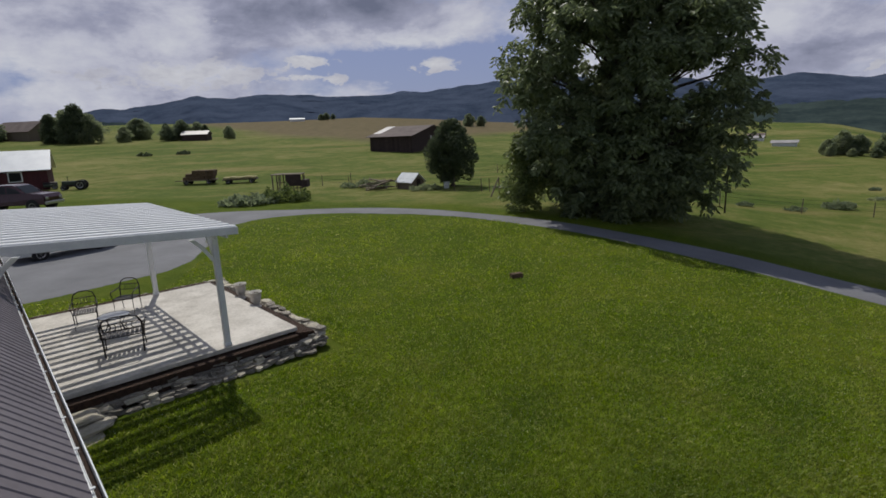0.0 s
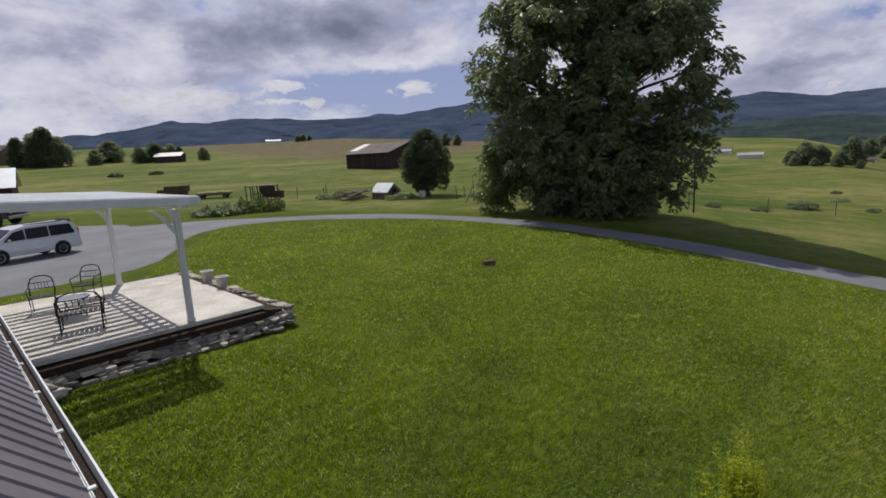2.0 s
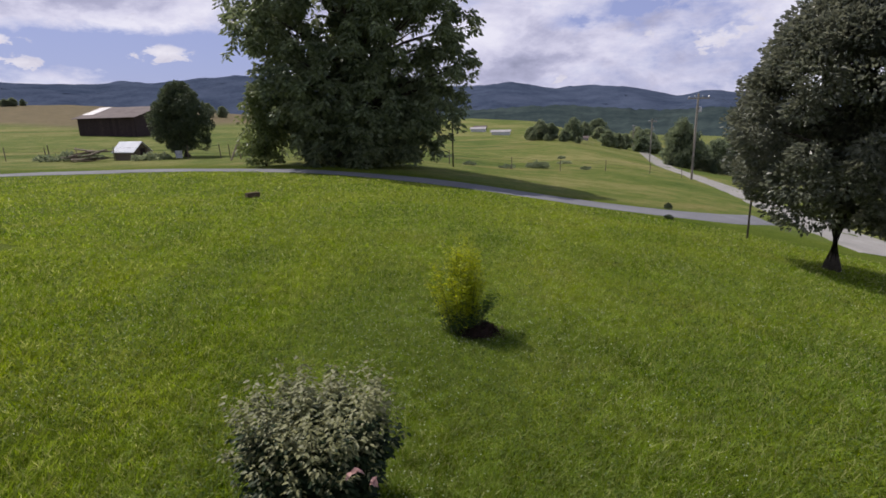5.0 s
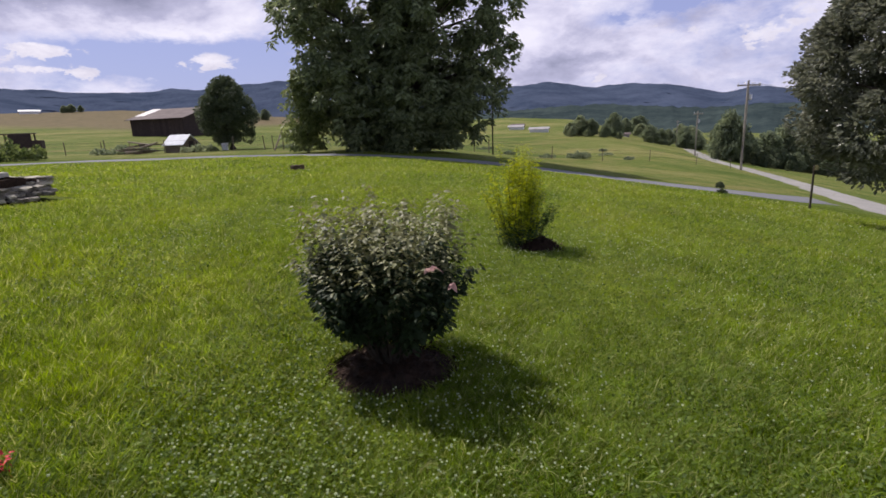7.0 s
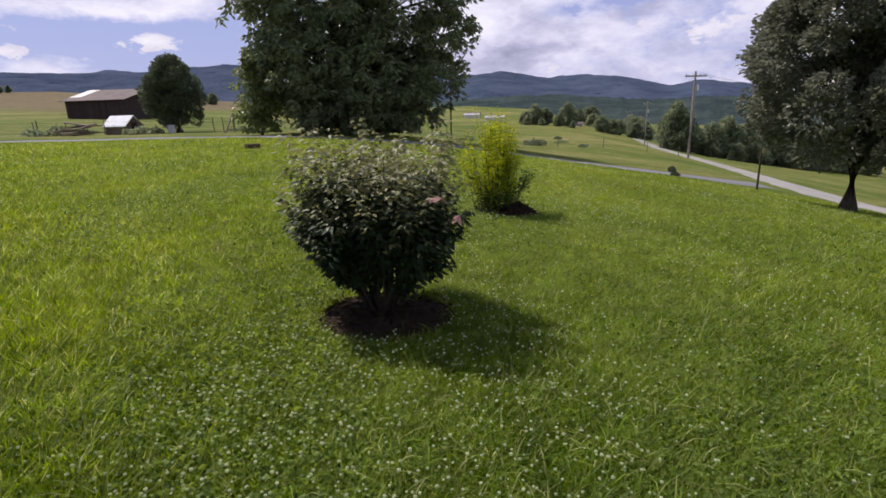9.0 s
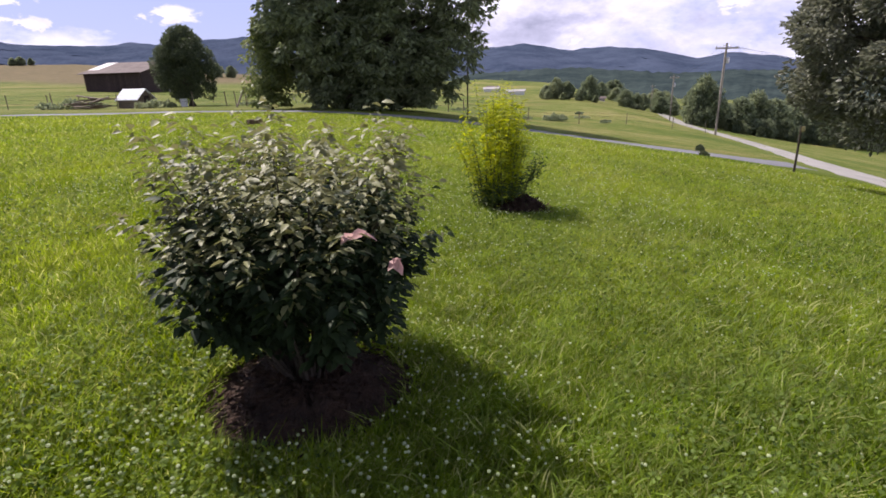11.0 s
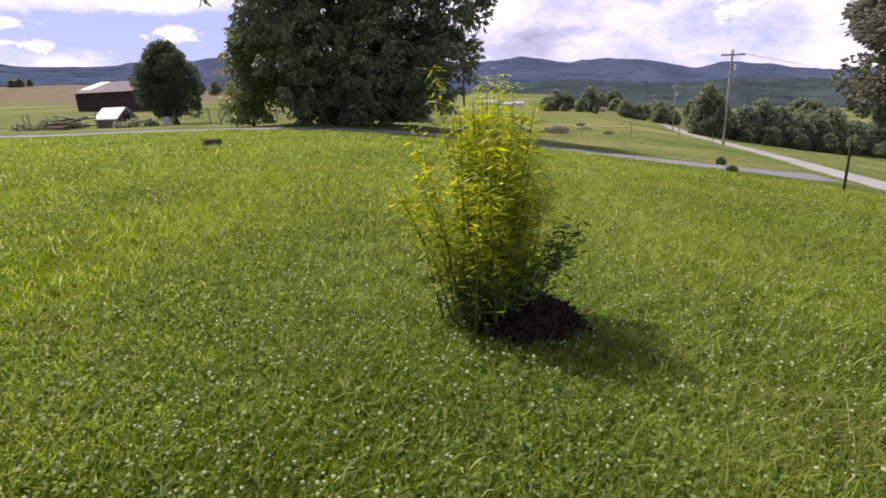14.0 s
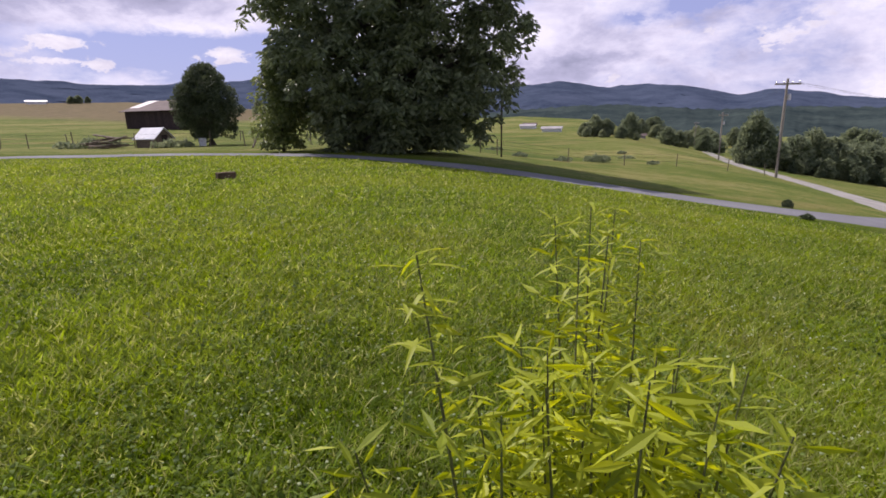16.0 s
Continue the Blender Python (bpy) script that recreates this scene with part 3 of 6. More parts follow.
# ---- mountains ----
def mountain(name, distance, depth, profile, mat, label, seed, rough):
    """A wooded ridge: crest height in degrees over azimuth, with folded flanks."""
    az = np.linspace(profile[0][0], profile[-1][0], 520)
    el = np.interp(az, [p[0] for p in profile], [p[1] for p in profile])
    k = np.ones(7) / 7
    el = np.convolve(np.pad(el, 3, mode="edge"), k, "valid")
    rng = np.random.default_rng(seed)
    el = el + 0.05 * np.convolve(rng.normal(0, 1, len(az) + 4), np.ones(5) / 5, "valid")
    rows_n = 44
    field = rng.normal(0, 1, (rows_n + 8, len(az) + 8))
    for _ in range(3):
        field = (field + np.roll(field, 1, 0) + np.roll(field, -1, 0) + np.roll(field, 1, 1) + np.roll(field, -1, 1)) / 5
    field = field[4:-4, 4:-4] / field.std()
    verts = np.zeros((rows_n, len(az), 3))
    for i in range(rows_n):
        f = i / (rows_n - 1)
        fold = sum(np.sin(az * w + p + f * 3.0) * a for w, p, a in ((0.35, 0.3, 1.0), (0.8, 1.7, 0.5), (1.7, 0.8, 0.2)))
        r = distance - depth * (1 - f) + 0.10 * depth * fold * (1 - f) + field[i] * rough * 6
        z = distance * np.tan(np.radians(el)) * f ** 0.8 - 60 * (1 - f) + field[i] * rough * (0.8 + 0.4 * f)
        verts[i] = np.stack([r * np.sin(np.radians(az)), r * np.cos(np.radians(az)), z], -1)
    i = np.arange(rows_n * len(az)).reshape(rows_n, len(az))
    f = np.stack([i[:-1, :-1], i[:-1, 1:], i[1:, 1:], i[1:, :-1]], -1).reshape(-1, 4)
    return tagged(new(name, mesh_np(name, verts.reshape(-1, 3), f, mat, True)), label, "mountains", kind="structure")


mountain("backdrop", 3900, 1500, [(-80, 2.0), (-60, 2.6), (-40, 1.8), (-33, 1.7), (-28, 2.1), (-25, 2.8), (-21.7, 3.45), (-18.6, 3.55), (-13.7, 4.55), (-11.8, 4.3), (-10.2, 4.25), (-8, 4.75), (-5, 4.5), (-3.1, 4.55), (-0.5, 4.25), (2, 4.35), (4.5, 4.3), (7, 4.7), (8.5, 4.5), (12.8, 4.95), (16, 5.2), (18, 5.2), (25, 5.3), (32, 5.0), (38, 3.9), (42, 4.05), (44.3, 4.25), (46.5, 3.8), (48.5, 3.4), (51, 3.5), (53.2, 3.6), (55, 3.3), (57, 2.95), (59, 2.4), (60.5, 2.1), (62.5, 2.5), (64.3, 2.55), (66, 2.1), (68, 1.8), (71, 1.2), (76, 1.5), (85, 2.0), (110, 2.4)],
         RIDGE_FAR, "wooded mountain ridge on the horizon, blue haze put into its colour", 5, 4.0)
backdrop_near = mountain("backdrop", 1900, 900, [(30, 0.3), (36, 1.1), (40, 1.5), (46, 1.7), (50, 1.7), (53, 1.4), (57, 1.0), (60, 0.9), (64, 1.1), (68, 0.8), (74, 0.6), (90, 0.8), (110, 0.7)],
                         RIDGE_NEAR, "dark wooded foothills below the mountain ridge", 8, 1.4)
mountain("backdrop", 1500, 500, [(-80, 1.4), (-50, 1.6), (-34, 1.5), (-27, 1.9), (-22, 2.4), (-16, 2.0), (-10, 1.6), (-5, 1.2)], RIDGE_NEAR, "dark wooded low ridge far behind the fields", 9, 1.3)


# ---- trees and shrubs ----
def leaf_mesh(name, places, aims, sizes, mat, rng, aspect=0.55, fold=0.18):
    """Many folded leaves, each a pair of triangles pairs about its midrib: places (n, 3), aims the way that each leaf points."""
    n = len(places)
    aims = aims / np.linalg.norm(aims, axis=1, keepdims=True)
    side = np.cross(aims, rng.normal(size=(n, 3)))
    side /= np.linalg.norm(side, axis=1, keepdims=True) + 1e-9
    up = np.cross(side, aims)
    s = sizes[:, None]
    mid = places + aims * s * 0.5
    v = np.stack([places, mid + side * s * aspect * 0.5 + up * s * fold, places + aims * s, mid - side * s * aspect * 0.5 + up * s * fold], 1)
    f = np.arange(n * 4).reshape(n, 4)
    return mesh_np(name, v.reshape(-1, 3), f, mat)


def ball_points(rng, n, shell=0.55):
    d = rng.normal(size=(n, 3))
    d /= np.linalg.norm(d, axis=1, keepdims=True)
    return d * (shell + (1 - shell) * rng.random((n, 1)) ** 0.6)


def crown(name, envelope, z0, z1, lobes, lobe_r, per_lobe, leaf, mat, seed, droop=0.35, inner=0.3, gaps=(), aspect=0.55, tall=0.72, low=0.9, rag=0.0):
    """A crown of many leafy lobes set over an envelope (height fraction to radius), with uneven outline."""
    rng = np.random.default_rng(seed)
    centres, radii = [], []
    for i in range(lobes):
        f = rng.random() ** low
        ang = rng.random() * 2 * math.pi
        r_env = np.interp(f, [e[0] for e in envelope], [e[1] for e in envelope])
        rr = r_env * (rng.uniform(0.05, 0.75) if rng.random() < inner else rng.uniform(0.80 - rag, 1.0 + 0.6 * rag)) - lobe_r * 0.45
        c = np.array([math.cos(ang) * rr, math.sin(ang) * rr, z0 + f * (z1 - z0)])
        if any(np.linalg.norm(c - np.array(g[:3])) < g[3] for g in gaps):
            continue
        centres.append(c)
        radii.append(lobe_r * rng.uniform(0.55, 1.15))
    pts, aims = [], []
    for c, r in zip(centres, radii):
        b = ball_points(rng, per_lobe)
        b[:, 2] *= tall
        p = c + b * r
        out_way = c * np.array([1, 1, 0.0])
        out_way = out_way / (np.linalg.norm(out_way) + 1e-6)
        a = b + 0.5 * out_way + rng.normal(0, 0.45, b.shape)
        a[:, 2] -= droop
        pts.append(p)
        aims.append(a)
    pts, aims = np.concatenate(pts), np.concatenate(aims)
    return leaf_mesh(name, pts, aims, leaf * rng.uniform(0.7, 1.3, len(pts)), mat, rng, aspect), centres


def trunk_mesh(height, r0, tips, rng, sides=9, lean=0.0, fork=0.25):
    """A tapered trunk with limbs that reach to the given points."""
    bm = bmesh.new()
    top = Vector((lean, 0, height))
    pts = [Vector((lean * f * f, 0.06 * r0 * math.sin(f * 7), height * f)) for f in (0, 0.04, 0.2, 0.45, 0.7, 1)]
    tube(bm, pts, [r0 * 1.5, r0 * 1.12, r0, r0 * 0.85, r0 * 0.6, r0 * 0.22], sides)
    for tip in tips:
        tip = Vector(tip)
        f = min(0.92, max(fork, rng.uniform(0.5, 0.8) * tip.z / height))
        a = Vector((lean * f * f, 0, height * f))
        b = a.lerp(tip, 0.5) + Vector((rng.normal(0, 0.05), rng.normal(0, 0.05), 0.08)) * (tip - a).length
        r = r0 * (0.62 - 0.4 * f)
        tube(bm, [a, a.lerp(b, 0.5) + Vector((0, 0, 0.03 * (tip - a).length)), b, tip], [r, r * 0.75, r * 0.5, r * 0.12], 6)
    return bm


def tree(m, label, envelope, z0, z1, lobes, lobe_r, per_lobe, leaf, mat, seed, trunk_h, trunk_r, limbs=12, name="tree", fork=0.25, gaps=(), group="", droop=0.35, inner=0.3, aspect=0.55, tall=0.72, low=0.9, rag=0.0):
    t = thing(name, m, label, "tree", group)
    rng = np.random.default_rng(seed)
    leaves, centres = crown("crown", envelope, z0, z1, lobes, lobe_r, per_lobe, leaf, mat, seed, droop, inner, gaps, aspect, tall, low, rag)
    tips = [centres[i] for i in rng.choice(len(centres), min(limbs, len(centres)), replace=False)]
    part("trunk", trunk_mesh(trunk_h, trunk_r, tips, rng, fork=fork), BARK, t, "rough grey-brown bark", True)
    part("crown", leaves, mat, t)
    return t


def at(x, y, turn=0.0, dz=0.0):
    return pose(x, y, ground_at(x, y) + dz, 0, 0, turn)


def spread_crown(outline, deep, boughs, sprays, per_spray, leaf, mat, seed, gaps=()):
    """A broad crown of boughs that end in hanging sprays of leaves. outline: (height, reach to one side, reach to the other); deep: half its depth as a share of its half width."""
    rng = np.random.default_rng(seed)
    hz, lo, hi = (np.array([o[i] for o in outline]) for i in range(3))
    centres, pts, aims = [], [], []
    for k in range(boughs):
        z = hz[0] + (hz[-1] - hz[0]) * ((k + rng.random()) / boughs) ** 0.92
        a, b = np.interp(z, hz, lo), np.interp(z, hz, hi)
        mid, half = (a + b) / 2, (b - a) / 2
        r = rng.uniform(1.05, 1.9) * min(1.0, 0.35 + half / 8)
        th = k * 2.39996 + rng.normal(0, 0.35)
        rho = rng.uniform(0.72, 1.0) if rng.random() < 0.78 else rng.uniform(0.15, 0.6)
        c = np.array([mid + math.cos(th) * max(half * rho - 0.75 * r, 0.1), math.sin(th) * max(half * deep * rho - 0.75 * r, 0.1), z - 0.45 * r])
        centres.append(c)
        for j in range(sprays):
            d = rng.normal(size=3)
            d /= np.linalg.norm(d)
            if d[2] < -0.35:
                d[2] = -d[2]
            q = c + d * r * rng.uniform(0.78, 1.06) * (1.0, 1.0, 0.8)
            q[2] = max(q[2], 0.3)
            if any(math.hypot(q[0] - g[0], q[2] - g[1]) < g[2] * rng.uniform(0.8, 1.25) for g in gaps):
                continue
            n = int(per_spray * rng.uniform(0.7, 1.3))
            ang = np.arange(n) * 2.39996 + rng.random() * 6
            u = rng.random(n)
            p = q + np.stack([np.cos(ang) * 0.12 * u, np.sin(ang) * 0.12 * u, -0.35 * u * u], -1) + rng.normal(0, 0.05, (n, 3))
            p[:, 2] = np.maximum(p[:, 2], 0.25)
            w = np.stack([np.cos(ang) + d[0] * 0.35, np.sin(ang) + d[1] * 0.35, -0.25 - 0.85 * u + rng.normal(0, 0.15, n)], -1)
            pts.append(p)
            aims.append(w)
    pts, aims = np.concatenate(pts), np.concatenate(aims)
    return leaf_mesh("crown", pts, aims, leaf * rng.uniform(0.7, 1.35, len(pts)), mat, rng, 0.42, 0.12), centres


# the great tree stands across the view of the lawn: its own x runs along the drive
OUTLINE = [(0.6, -3.7, 4.4), (1.6, -4.4, 4.9), (2.6, -5.3, 5.9), (4.0, -6.4, 6.8), (6.6, -6.7, 7.0), (8.4, -6.5, 6.8), (10.0, -6.3, 6.7), (11.2, -5.7, 6.3), (12.2, -4.2, 5.2), (13.0, -2.2, 3.8)]
big_tree = thing("tree", at(14.9, 27.3, -28.6), "tall spreading broadleaf tree with drooping dark green crown", "tree")
leaves, centres = spread_crown(OUTLINE, 0.85, 180, 36, 15, 0.32, TREE_LEAF, 11, ((6.1, 6.4, 0.4), (4.7, 5.6, 0.4), (5.5, 4.4, 0.4), (-3.2, 7.4, 0.35), (-0.6, 7.6, 0.3), (2.7, 6.9, 0.85), (4.1, 7.5, 0.55), (3.4, 7.2, 0.5), (-1.6, 9.0, 0.55), (0.6, 6.6, 0.4), (5.6, 3.6, 0.45), (-4.6, 5.2, 0.35)))
rng = np.random.default_rng(12)
part("trunk", trunk_mesh(10.2, 0.42, [centres[i] for i in rng.choice(len(centres), 64, replace=False)], rng, fork=0.14), BARK, big_tree, "rough grey-brown bark", True)
part("crown", leaves, TREE_LEAF, big_tree)
sapling = thing("sapling", at(10.0, 29.2, 20), "light green sapling hanging over the fence beside the great tree", "tree")
leaves, centres = spread_crown([(0.5, -0.8, 0.8), (1.4, -1.3, 1.2), (2.6, -1.3, 1.3), (3.8, -0.9, 1.0), (4.5, -0.3, 0.4)], 1.0, 30, 16, 13, 0.22, SAPLING_LEAF, 15)
part("trunk", trunk_mesh(3.6, 0.06, centres[::3], rng), BARK, sapling, "", True)
part("crown", leaves, SAPLING_LEAF, sapling)
pear = tree(at(14.8, 3.82), "dense oval ornamental tree with glossy dark leaves", [(0, 1.6), (0.12, 2.25), (0.3, 2.6), (0.55, 2.45), (0.8, 1.75), (1, 0.6)],
            1.3, 6.2, 250, 0.56, 360, 0.118, PEAR_LEAF, 12, 5.4, 0.14, 26, fork=0.2, droop=0.1)
round_tree = tree(at(9.2, 45.8), "dense rounded dark green tree beside a small coop", [(0, 1.5), (0.2, 2.15), (0.45, 2.3), (0.75, 1.75), (1, 0.5)],
                  0.7, 5.4, 130, 0.55, 260, 0.16, ROUND_LEAF, 13, 4.5, 0.2, 12, rag=0.04, tall=0.9)


# ---- house ----
HOUSE = pose(-0.2, 1.5, 0, 0, 0, 32.3)  # x away from the eave, y along it
EAVE = 2.2
SLOPE = math.tan(radians(46))


def local(b, a, z=0.0, turn=0.0):
    return HOUSE @ pose(b, a, z, 0, 0, turn)


house = thing("house", HOUSE, "white-sided house with dark ribbed metal roof", "house")
RUN, LONG = 4.2, 15.5
bm = bmesh.new()
for lo, hi in (((-2 * RUN + 0.5, 0.4, -0.6), (-0.5, 0.55, EAVE + 0.12)), ((-2 * RUN + 0.5, LONG - 0.55, -0.6), (-0.5, LONG - 0.4, EAVE + 0.12)),
               ((-0.65, 0.4, -0.6), (-0.5, LONG - 0.4, EAVE + 0.02)), ((-2 * RUN + 0.5, 0.4, -0.6), (-2 * RUN + 0.65, LONG - 0.4, EAVE + 0.02))):
    add_box(bm, lo, hi)
prism([(-2 * RUN + 0.5, EAVE + 0.1), (-0.5, EAVE + 0.1), (-RUN, EAVE + RUN * SLOPE - 0.12)], 0.41, 0.54, bm)
part("wall", bm, WHITE_PAINT, house, "white lap siding")
for k in range(13):
    part("siding_board", prism([(-0.5, EAVE - 0.2 - 0.2 * k), (-0.478, EAVE - 0.4 - 0.2 * k), (-0.5, EAVE - 0.4 - 0.2 * k)], 0.4, LONG - 0.4), WHITE_PAINT, house)
for side in (0, 1):
    bm = bmesh.new()
    x0, x1 = (-0.02, -RUN) if side == 0 else (-2 * RUN + 0.02, -RUN)
    z0, z1 = EAVE + 0.02, EAVE + 0.02 + RUN * SLOPE
    prism([(x0, z0), (x1, z1), (x1, z1 - 0.05), (x0, z0 - 0.05)], 0.12, LONG, bm)
    roof = part("roof", bm, ROOF_DARK, house, "dark grey ribbed metal roofing")
    if side == 0:
        for k in range(int((LONG - 0.2) / 0.14)):
            y = 0.18 + 0.14 * k
            w = 0.016
            rb = bmesh.new()
            a = [rb.verts.new(p) for p in ((x0, y - w, z0), (x0, y - w * 0.5, z0 + 0.013), (x0, y + w * 0.5, z0 + 0.013), (x0, y + w, z0))]
            b = [rb.verts.new(p) for p in ((x1, y - w, z1), (x1, y - w * 0.5, z1 + 0.013), (x1, y + w * 0.5, z1 + 0.013), (x1, y + w, z1))]
            for i in range(3):
                rb.faces.new((a[i], a[i + 1], b[i + 1], b[i]))
            rb.faces.new(a)
            rb.faces.new(b[::-1])
            part("rib", rb, ROOF_DARK, roof)
# rake boards, gutter and its hangers
for s, x in ((-1, -0.02), (1, -2 * RUN + 0.02)):
    z0, z1 = EAVE - 0.03, EAVE - 0.03 + RUN * SLOPE
    part("rake_board", prism([(x, z0), (-RUN, z1), (-RUN, z1 - 0.12), (x, z0 - 0.12)], 0.085, 0.116), WHITE_PAINT, house)
gutter = part("gutter", prism([(0.0, EAVE - 0.09), (0.046, EAVE - 0.09), (0.054, EAVE - 0.012), (0.044, EAVE - 0.008), (0.038, EAVE - 0.082), (0.004, EAVE - 0.082), (0.004, EAVE - 0.035), (0.0, EAVE - 0.035)], 0.1, LONG), WHITE_METAL, house, "white metal eave gutter")
# a dark strip laid in the trough stands for the shade inside it
part("gutter_litter", box((0.005, 0.104, EAVE - 0.081), (0.038, LONG - 0.004, EAVE - 0.055)), SOIL, gutter, "dark strip for the shade inside the gutter")
for k in range(24):
    y = 0.3 + 0.62 * k
    part("hanger", box((-0.022, y, EAVE - 0.006), (0.014, y + 0.024, EAVE + 0.004), 0.002), WHITE_METAL, gutter)
part("fascia", box((-0.05, 0.12, EAVE - 0.16), (-0.004, LONG, EAVE - 0.034)), WHITE_PAINT, house)
part("soffit", box((-0.5, 0.14, EAVE - 0.2), (-0.055, LONG - 0.05, EAVE - 0.18)), WHITE_PAINT, house)

# ---- patio ----
SLAB = 0.406
slab = thing("patio_slab", HOUSE, "pale concrete patio slab with dark stained shade marks", "patio", kind="structure")
part("slab", box((-0.35, 9.05, SLAB - 0.09), (4.5, 14.4, SLAB), 0.012), CONCRETE, slab)
part("footing", box((-0.35, 9.14, -0.4), (4.42, 14.3, SLAB - 0.092)), SOIL, slab, "dark earth under the slab")
part("bed_soil", prism([(4.43, -0.3), (4.82, -0.3), (4.82, 0.26), (4.43, 0.33)], 8.9, 14.9), SOIL, slab, "dark planting bed")
part("bed_soil", box((0.1, 8.86, -0.3), (4.43, 9.13, 0.285)), SOIL, slab)
part("bed_soil", box((-0.35, 14.41, -0.3), (4.43, 14.9, 0.33)), SOIL, slab)


def stone_mesh(seed):
    rng = np.random.default_rng(seed)
    bm = bmesh.new()
    bmesh.ops.create_cube(bm, size=1.0)
    bmesh.ops.bevel(bm, geom=list(bm.edges), offset=0.2, segments=1, affect="EDGES")
    for v in bm.verts:
        v.co += Vector(rng.normal(0, 0.055, 3))
    return from_bm("stone", bm, STONE)


STONES = [stone_mesh(40 + k) for k in range(9)]
PALE = [stone_mesh(60 + k) for k in range(3)]
for me in PALE:
    me.materials[0] = PALE_STONE
wall_stones = thing("stone_wall", HOUSE, "low dry-stacked retaining wall of rough field stones", "wall", kind="structure")


def lay(run, along, start, stop, fixed, z0, courses, seed):
    rng = np.random.default_rng(seed)
    z = z0
    for c in range(courses):
        hgt = rng.uniform(0.05, 0.085)
        p = start + rng.uniform(0, 0.12)
        while p < stop:
            ln = rng.uniform(0.12, 0.36)
            if rng.random() > (0.04 if c < courses - 1 else 0.2):
                ob = new("stone", STONES[rng.integers(len(STONES))] if rng.random() > 0.3 else PALE[rng.integers(len(PALE))])
                ob.parent = wall_stones
                q = (fixed + rng.normal(0, 0.025) - 0.07 * c * run, p + ln / 2) if along == "y" else (p + ln / 2, fixed + rng.normal(0, 0.025) + 0.07 * c * run)
                ob.matrix_basis = pose(q[0], q[1], z + hgt / 2, rng.normal(0, 5), rng.normal(0, 4), (90 if along == "y" else 0) + rng.normal(0, 9)) @ Matrix.Diagonal((ln, rng.uniform(0.14, 0.26), hgt * rng.uniform(0.9, 1.3), 1))
            p += ln * 0.97
        z += hgt * 0.92


lay(1, "x", 0.3, 4.88, 8.70, -0.09, 5, 1)
lay(0, "y", 8.8, 15.0, 4.98, -0.06, 6, 2)
lay(0, "x", -0.3, 5.0, 15.02, -0.06, 6, 3)
for k, (b, a, z, sx, sy, sz) in enumerate(((0.42, 8.6, 0.13, 0.6, 0.42, 0.1), (0.5, 8.38, 0.01, 0.66, 0.42, 0.11), (0.42, 8.2, -0.1, 0.6, 0.4, 0.12))):
    ob = new("step_stone", PALE[k])
    ob.parent = wall_stones
    tagged(ob, "broad pale sandstone slab")
    ob.matrix_basis = pose(b, a, z, 2, -3, 8 * k - 6) @ Matrix.Diagonal((sx, sy, sz, 1))

# ---- patio cover ----
POST_A, POST_B = (9.18, 14.28), (-0.28, 3.06)
TOP = 2.62
PITCH = 0.06  # the cover rises towards the house
cover = thing("patio_cover", HOUSE, "white wooden patio cover with spaced slats on four posts", "pergola")


def post_bm(b, a):
    return box((b - 0.055, a - 0.055, SLAB), (b + 0.055, a + 0.055, TOP - 0.02 + PITCH * (3.06 - b)), 0.01)


def tilt(bm):
    for v in bm.verts:
        v.co.z += PITCH * (3.06 - v.co.x)
    return bm


def brace_bm(b, a, db, da):
    bm = bmesh.new()
    pts = [(0.0, -0.42), (0.0, -0.30), (0.16, -0.07), (0.30, 0.06), (0.40, 0.06), (0.19, -0.14)]
    prism(pts, -0.028, 0.028, bm)
    ang = math.degrees(math.atan2(da, db))
    bmesh.ops.transform(bm, matrix=pose(b + db * 0.056, a + da * 0.056, TOP - 0.1, 0, 0, ang), verts=bm.verts)
    return tilt(bm)


for a in POST_A:
    for b in POST_B:
        p = part("post", post_bm(b, a), WHITE_PAINT, cover)
        part("base_trim", box((b - 0.066, a - 0.066, SLAB), (b + 0.066, a + 0.066, SLAB + 0.07), 0.008), WHITE_PAINT, p)
        part("brace", brace_bm(b, a, 0, 1 if a == POST_A[0] else -1), WHITE_PAINT, p, "curved white corner brace")
        part("brace", brace_bm(b, a, -1 if b == POST_B[1] else 1, 0), WHITE_PAINT, p)
for b in POST_B:
    for s in (-1, 1):
        part("beam", tilt(box((b + s * 0.1 - 0.02, 8.76, TOP + 0.0), (b + s * 0.1 + 0.02, 14.95, TOP + 0.12), 0.006)), WHITE_PAINT, cover)
for k in range(10):
    a = 8.95 + k * 0.645
    part("rafter", tilt(box((-0.42, a - 0.02, TOP + 0.07), (3.34, a + 0.02, TOP + 0.168), 0.005)), WHITE_PAINT, cover)
part("fascia", tilt(box((-0.42, 8.725, TOP + 0.06), (3.37, 8.755, TOP + 0.2), 0.005)), WHITE_PAINT, cover)
part("fascia", tilt(box((3.345, 8.76, TOP + 0.06), (3.375, 14.95, TOP + 0.2), 0.005)), WHITE_PAINT, cover)
slat_mesh = from_bm("slat", tilt(box((-0.42, -0.072, 0.0), (3.36, 0.072, 0.055), 0.012, pose(0, 0, TOP + 0.17, 0, 0, 0))), WHITE_METAL)
for k in range(19):
    ob = part("slat", slat_mesh, None, cover)
    ob.matrix_basis = Matrix.Translation((0, 8.83 + k * 0.335, 0.0))


# ---- patio furniture ----
def bar(bm, pts, r=0.012, sides=6):
    return tube(bm, pts, r, sides)


